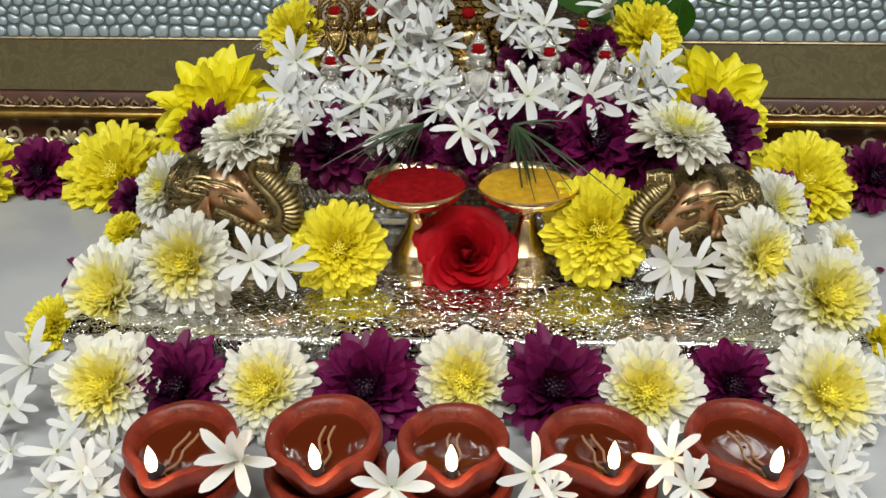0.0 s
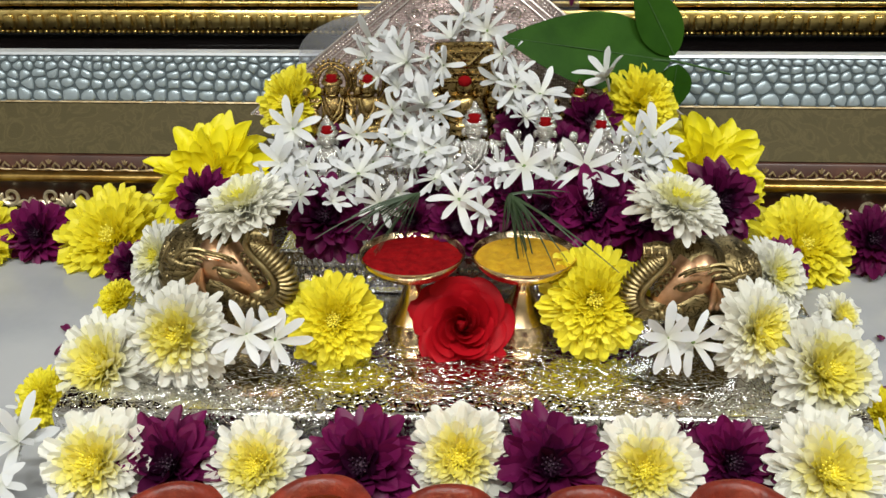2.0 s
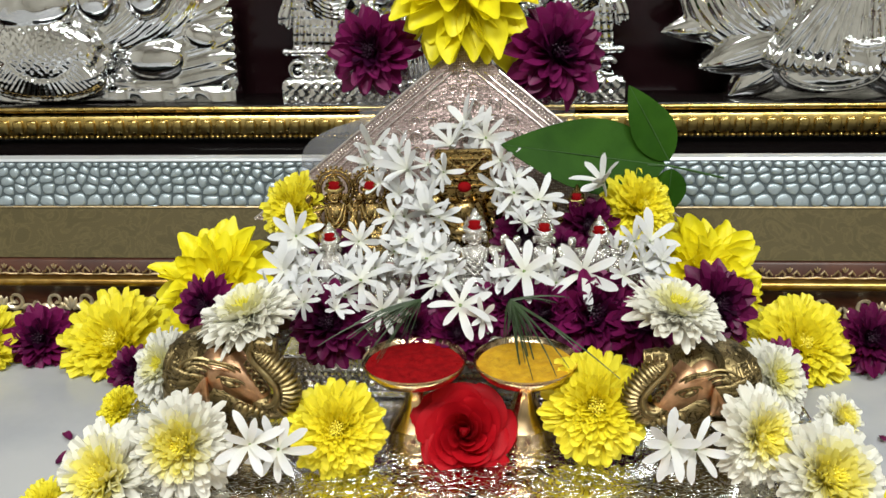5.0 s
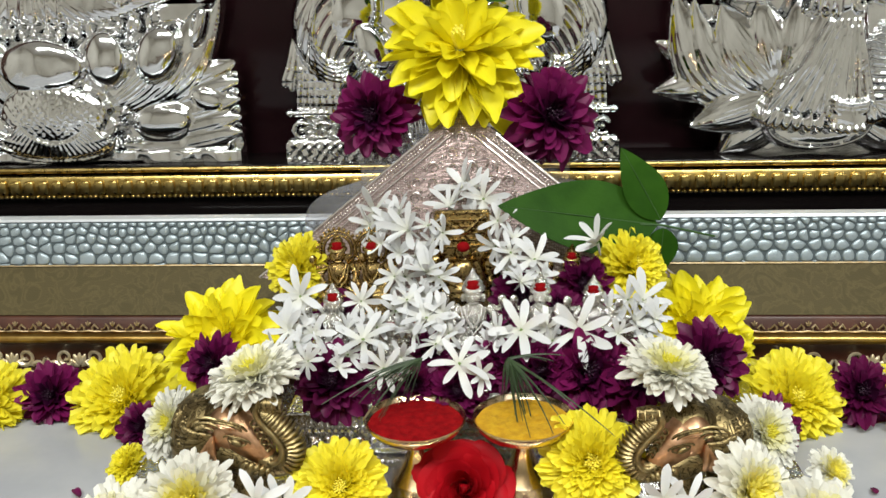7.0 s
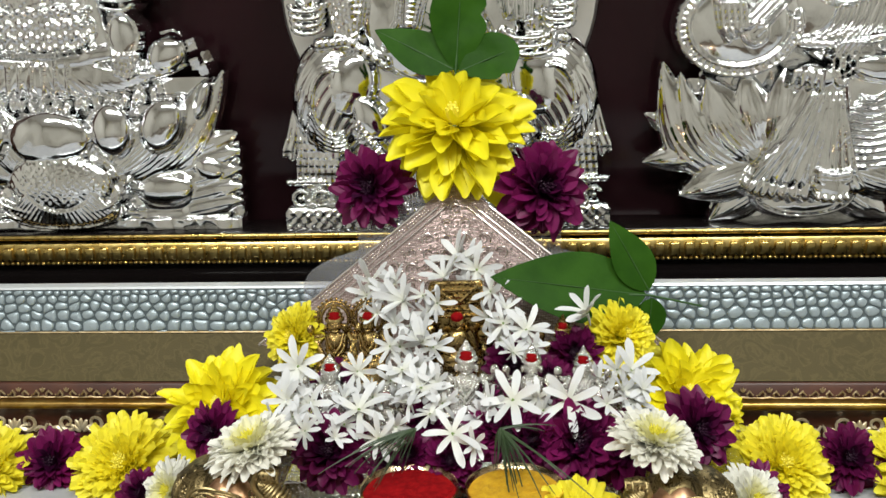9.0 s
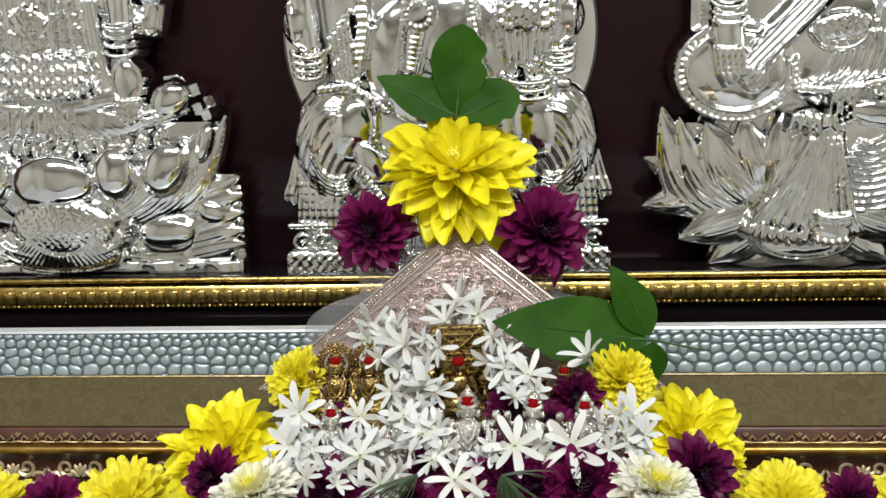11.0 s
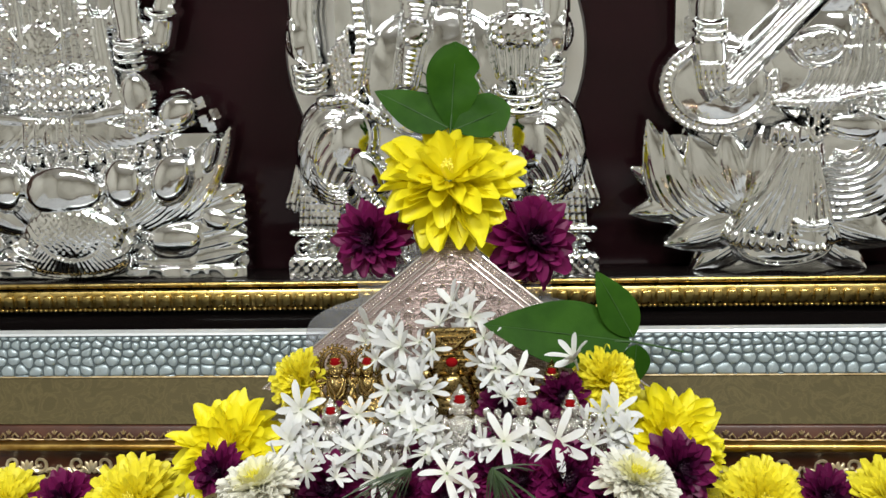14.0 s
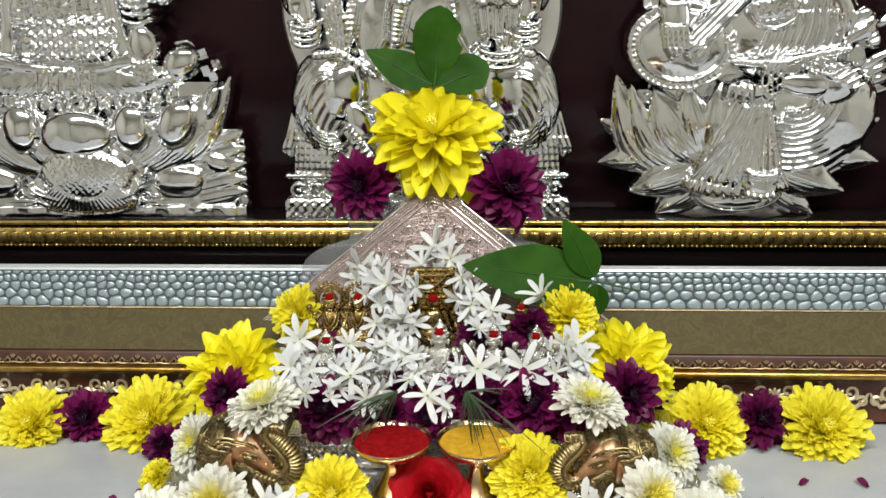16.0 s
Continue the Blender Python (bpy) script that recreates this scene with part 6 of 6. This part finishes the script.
jasmine((-0.075, 0.043, 0.101), 0.0129, 38, 35, 37)
jasmine((-0.047, 0.136, 0.140), 0.0146, 9, 45, 101)
jasmine((-0.026, 0.145, 0.145), 0.0130, -16, 30, 102)
jasmine((-0.060, 0.145, 0.145), 0.0122, -27, 15, 103)
jasmine((-0.031, 0.103, 0.122), 0.0148, -7, 60, 104)
jasmine((-0.042, 0.084, 0.113), 0.0138, 27, 15, 105)
jasmine((0.002, 0.169, 0.157), 0.0142, -8, 15, 106)
jasmine((-0.074, 0.077, 0.109), 0.0146, 43, 60, 107)
jasmine((-0.090, 0.089, 0.115), 0.0123, -29, 60, 108)
jasmine((0.023, 0.122, 0.133), 0.0126, 42, 60, 109)
jasmine((0.087, 0.092, 0.117), 0.0130, -30, 30, 110)
jasmine((0.051, 0.072, 0.106), 0.0135, -20, 15, 111)
jasmine((0.014, 0.069, 0.104), 0.0134, -36, 30, 112)
jasmine((-0.040, 0.061, 0.100), 0.0134, 14, 15, 113)
jasmine((0.106, 0.072, 0.106), 0.0144, 49, 60, 114)
jasmine((-0.113, 0.093, 0.117), 0.0142, 45, 15, 115)
jasmine((-0.049, 0.163, 0.160), 0.0169, -49, 60, 130)
jasmine((-0.029, 0.153, 0.154), 0.0158, -36, 60, 131)
jasmine((-0.068, 0.154, 0.155), 0.0151, -32, 15, 132)
jasmine((-0.041, 0.112, 0.133), 0.0159, -33, 15, 133)
jasmine((-0.020, 0.112, 0.132), 0.0151, 18, 30, 134)
jasmine((-0.046, 0.087, 0.119), 0.0155, 41, 30, 135)
jasmine((-0.025, 0.095, 0.124), 0.0155, -32, 15, 136)
jasmine((-0.012, 0.071, 0.111), 0.0151, 34, 15, 137)
jasmine((-0.055, 0.075, 0.113), 0.0145, -33, 30, 138)
jasmine((-0.085, 0.060, 0.105), 0.0152, 18, 60, 139)
jasmine((-0.071, 0.056, 0.103), 0.0143, 17, 60, 140)
jasmine((-0.103, 0.062, 0.106), 0.0153, -24, 15, 141)
jasmine((0.002, 0.186, 0.171), 0.0164, -35, 15, 142)
jasmine((0.028, 0.141, 0.148), 0.0147, 48, 60, 143)
jasmine((0.045, 0.112, 0.132), 0.0142, -7, 30, 144)
jasmine((0.098, 0.095, 0.123), 0.0155, -24, 45, 145)
jasmine((0.106, 0.073, 0.112), 0.0144, 0, 45, 146)
jasmine((0.047, 0.075, 0.113), 0.0144, 26, 30, 147)
jasmine((0.019, 0.071, 0.111), 0.0136, -24, 30, 148)
jasmine((0.009, 0.045, 0.097), 0.0146, 3, 15, 149)

# ---- jasmine on the platform and round the lamps ----
jasmine((-0.105, -0.042, 0.065), 0.0187, 0, 25, 40)
jasmine((-0.091, -0.040, 0.061), 0.0188, 0, 25, 41)
jasmine((0.103, -0.034, 0.064), 0.0185, 0, 25, 42)
jasmine((0.115, -0.034, 0.062), 0.0185, 0, 25, 43)
jasmine((-0.082, -0.167, 0.044), 0.0215, 0, 42, 44)
jasmine((-0.020, -0.175, 0.040), 0.0190, 0, 30, 45)
jasmine((0.034, -0.171, 0.046), 0.0165, 10, 40, 46)
jasmine((0.041, -0.174, 0.040), 0.0104, -10, 30, 47)
jasmine((0.088, -0.160, 0.046), 0.0150, 0, 35, 48)
jasmine((0.094, -0.171, 0.042), 0.0145, 0, 35, 49)
jasmine((-0.211, -0.082, 0.024), 0.0250, 28, 55, 50)
jasmine((-0.213, -0.104, 0.016), 0.0179, -17, 70, 51)
jasmine((-0.174, -0.137, 0.018), 0.0171, -16, 70, 52)
jasmine((-0.157, -0.150, 0.018), 0.0165, 20, 55, 53)
jasmine((-0.152, -0.133, 0.016), 0.0125, 26, 40, 54)
jasmine((-0.149, -0.157, 0.014), 0.0147, 19, 55, 55)
jasmine((-0.169, -0.157, 0.014), 0.0139, 28, 40, 56)
jasmine((-0.230, -0.041, 0.014), 0.0119, -5, 55, 57)
jasmine((-0.200, -0.131, 0.012), 0.0114, -9, 40, 58)
jasmine((0.197, -0.074, 0.020), 0.0154, -18, 70, 59)
jasmine((0.212, -0.043, 0.014), 0.0139, 26, 40, 60)
jasmine((0.160, -0.135, 0.020), 0.0163, 26, 55, 61)
jasmine((0.170, -0.133, 0.014), 0.0128, -27, 55, 62)
jasmine((0.153, -0.140, 0.014), 0.0115, 24, 55, 63)
jasmine((0.175, -0.113, 0.014), 0.0100, -22, 40, 64)
jasmine((-0.177, -0.116, 0.014), 0.0131, -15, 55, 65)
mum("purple", (0.098, 0.062, 0.084), 0.0230, 10, 40, 91)
mum("purple", (-0.086, 0.058, 0.089), 0.0145, -15, 40, 80)
mum("purple", (-0.043, 0.045, 0.081), 0.0126, 0, 40, 81)
mum("purple", (0.019, 0.068, 0.094), 0.0177, 15, 40, 82)
mum("purple", (0.045, 0.060, 0.090), 0.0190, -15, 40, 83)
mum("purple", (-0.023, 0.073, 0.097), 0.0130, 0, 40, 84)
mum("purple", (0.080, 0.064, 0.092), 0.0174, 15, 40, 85)
mum("purple", (-0.006, 0.046, 0.084), 0.0170, 5, 40, 89)
mum("purple", (-0.030, 0.050, 0.086), 0.0140, -10, 40, 90)
mum("purple", (0.012, 0.089, 0.106), 0.0116, -15, 40, 86)
mum("purple", (0.056, 0.105, 0.114), 0.0134, 0, 40, 87)
mum("purple", (-0.092, 0.092, 0.107), 0.0118, 15, 40, 88)

# ---- chrysanthemums ----
mum("white", (-0.167, -0.094, 0.021), 0.0255, -10, 48, 10)
mum("purple", (-0.133, -0.092, 0.019), 0.0264, 0, 50, 11)
mum("white", (-0.091, -0.090, 0.021), 0.0227, 0, 45, 12)
mum("purple", (-0.043, -0.086, 0.020), 0.0263, 0, 42, 13)
mum("white", (0.003, -0.080, 0.022), 0.0242, 0, 42, 14)
mum("purple", (0.045, -0.083, 0.021), 0.0261, 5, 42, 15)
mum("white", (0.089, -0.082, 0.020), 0.0244, 0, 45, 16)
mum("purple", (0.130, -0.074, 0.019), 0.0228, 5, 45, 17)
mum("white", (0.171, -0.081, 0.021), 0.0275, 10, 45, 18)
mum("white", (-0.186, -0.029, 0.033), 0.0285, -25, 45, 19)
mum("yellow", (-0.220, -0.036, 0.019), 0.0151, -25, 50, 20)
mum("yellow", (-0.215, 0.056, 0.027), 0.0132, -40, 50, 21)
mum("white", (-0.143, -0.030, 0.056), 0.0250, -5, 30, 22)
mum("yellow", (-0.067, -0.008, 0.054), 0.0238, 5, 32, 23)
mum("yellow", (0.070, 0.004, 0.063), 0.0266, -5, 32, 24)
mum("white", (0.147, -0.020, 0.061), 0.0226, 35, 25, 25)
mum("white", (0.180, -0.030, 0.043), 0.0276, 20, 42, 26)
mum("white", (0.215, 0.056, 0.027), 0.0148, 40, 45, 27)
mum("yellow", (0.216, -0.025, 0.017), 0.0131, 20, 45, 28)
mum("pale", (-0.115, 0.012, 0.108), 0.0240, -58, 72, 29)
mum("pale", (0.109, 0.014, 0.111), 0.0236, 55, 75, 30)
mum("pale", (-0.175, 0.039, 0.065), 0.0202, -40, 35, 31)
mum("pale", (0.173, 0.054, 0.054), 0.0210, 40, 35, 32)
mum("purple", (-0.080, 0.054, 0.086), 0.0243, -5, 35, 33)
mum("purple", (0.029, 0.066, 0.092), 0.0201, 0, 35, 34)
mum("purple", (0.071, 0.062, 0.089), 0.0273, 10, 35, 35)
mum("purple", (0.052, 0.060, 0.083), 0.0177, 0, 30, 36)
mum("golden", (-0.173, 0.144, 0.073), 0.0385, -14, 46, 37)
mum("golden", (0.154, 0.170, 0.074), 0.0350, 16, 42, 38)
mum("golden", (0.182, 0.180, 0.054), 0.0173, 30, 20, 39)
mum("yellow", (-0.119, 0.153, 0.124), 0.0226, -35, 30, 40)
mum("yellow", (0.105, 0.148, 0.127), 0.0232, 30, 30, 41)
mum("purple", (0.147, 0.093, 0.083), 0.0250, 25, 30, 42)
mum("purple", (-0.170, 0.108, 0.072), 0.0214, -20, 35, 43)
mum("purple", (0.034, 0.129, 0.111), 0.0211, 0, 30, 44)
mum("purple", (0.073, 0.134, 0.119), 0.0193, 0, 30, 45)
mum("purple", (-0.087, 0.129, 0.102), 0.0143, -10, 35, 46)
mum("purple", (0.188, 0.094, 0.043), 0.0156, 30, 40, 47)
mum("yellow", (-0.370, 0.172, 0.008), 0.0324, -5, 46, 48)
mum("purple", (-0.322, 0.176, 0.014), 0.0263, 0, 40, 49)
mum("yellow", (-0.263, 0.172, 0.012), 0.0381, -5, 46, 50)
mum("purple", (-0.235, 0.134, 0.010), 0.0202, -20, 40, 51)
mum("yellow", (0.225, 0.172, 0.016), 0.0339, 8, 46, 52)
mum("purple", (0.274, 0.176, 0.021), 0.0243, 0, 40, 53)
mum("yellow", (0.324, 0.172, 0.015), 0.0346, 8, 46, 54)
mum("purple", (0.205, 0.124, 0.020), 0.0138, 25, 40, 55)
rose((0.000, 0.004, 0.046), 0.0280, 0, 32)


# ---- grass blades over the cups ----
def grass_sprig(x, y, z, tips, label):
    ob = thing("grass_sprig", pose(x, y, z), label, "grass")
    rng = random.Random(int(x * 1000))
    extra = [(a * rng.uniform(0.45, 0.8), b * rng.uniform(0.45, 0.9), c * rng.uniform(0.8, 1.3) - 0.003) for a, b, c in tips for _ in range(2)]
    for tx, ty, tz in list(tips) + extra:
        mid = (tx * 0.5 + rng.uniform(-0.003, 0.003), ty * 0.5, tz * 0.35 + 0.004)
        pts = [(q * q * tx + 2 * q * (1 - q) * mid[0], q * q * ty + 2 * q * (1 - q) * mid[1], q * q * tz + 2 * q * (1 - q) * mid[2]) for q in [i / 8 for i in range(9)]]
        part("blade", Shape().tube(pts, [0.0010 * (1 - 0.8 * (i / 8)) for i in range(9)], 5, 0.4), GRASS, ob)


grass_sprig(-0.026, 0.045, 0.106, [(-0.055, -0.025, -0.017), (-0.039, -0.025, -0.012), (-0.028, -0.045, -0.02), (-0.022, -0.035, -0.007), (-0.013, -0.035, -0.005), (-0.036, -0.015, -0.008), (-0.009, -0.045, -0.007), (-0.039, -0.055, -0.032)], "tuft of dark green grass blades over the red powder")
grass_sprig(0.024, 0.045, 0.106, [(-0.001, -0.025, -0.009), (0.008, -0.045, -0.016), (0.012, -0.05, -0.023), (0.017, -0.025, -0.015), (0.056, -0.055, -0.019), (0.006, -0.025, -0.014), (0.033, 0.005, 0.0), (-0.004, -0.015, -0.021), (0.025, -0.045, -0.025)], "tuft of dark green grass blades over the yellow powder")


# ---- fallen petals on the marble ----
def fallen_petal(x, y, size, turn):
    s = Shape()
    s.petal(pose(0, 0, 0.0015, 0, 0, turn), size, size * 0.55, 0.6, 0.12, 7, 5, 0.0, 0.4)
    solid("fallen_petal", s, P_PURPLE, "single dark purple petal lying on the white marble", "petal", "fallen petals", m=pose(x, y, 0.0))


fallen_petal(-0.242, 0.076, 0.0160, 0)
fallen_petal(-0.249, 0.033, 0.0123, 67)
fallen_petal(-0.252, 0.060, 0.0100, 134)
fallen_petal(0.235, 0.037, 0.0117, 201)
fallen_petal(0.252, 0.082, 0.0083, 268)
fallen_petal(0.233, 0.022, 0.0101, 335)
fallen_petal(0.287, 0.102, 0.0108, 42)
fallen_petal(0.339, 0.100, 0.0125, 109)
fallen_petal(0.229, 0.041, 0.0065, 176)
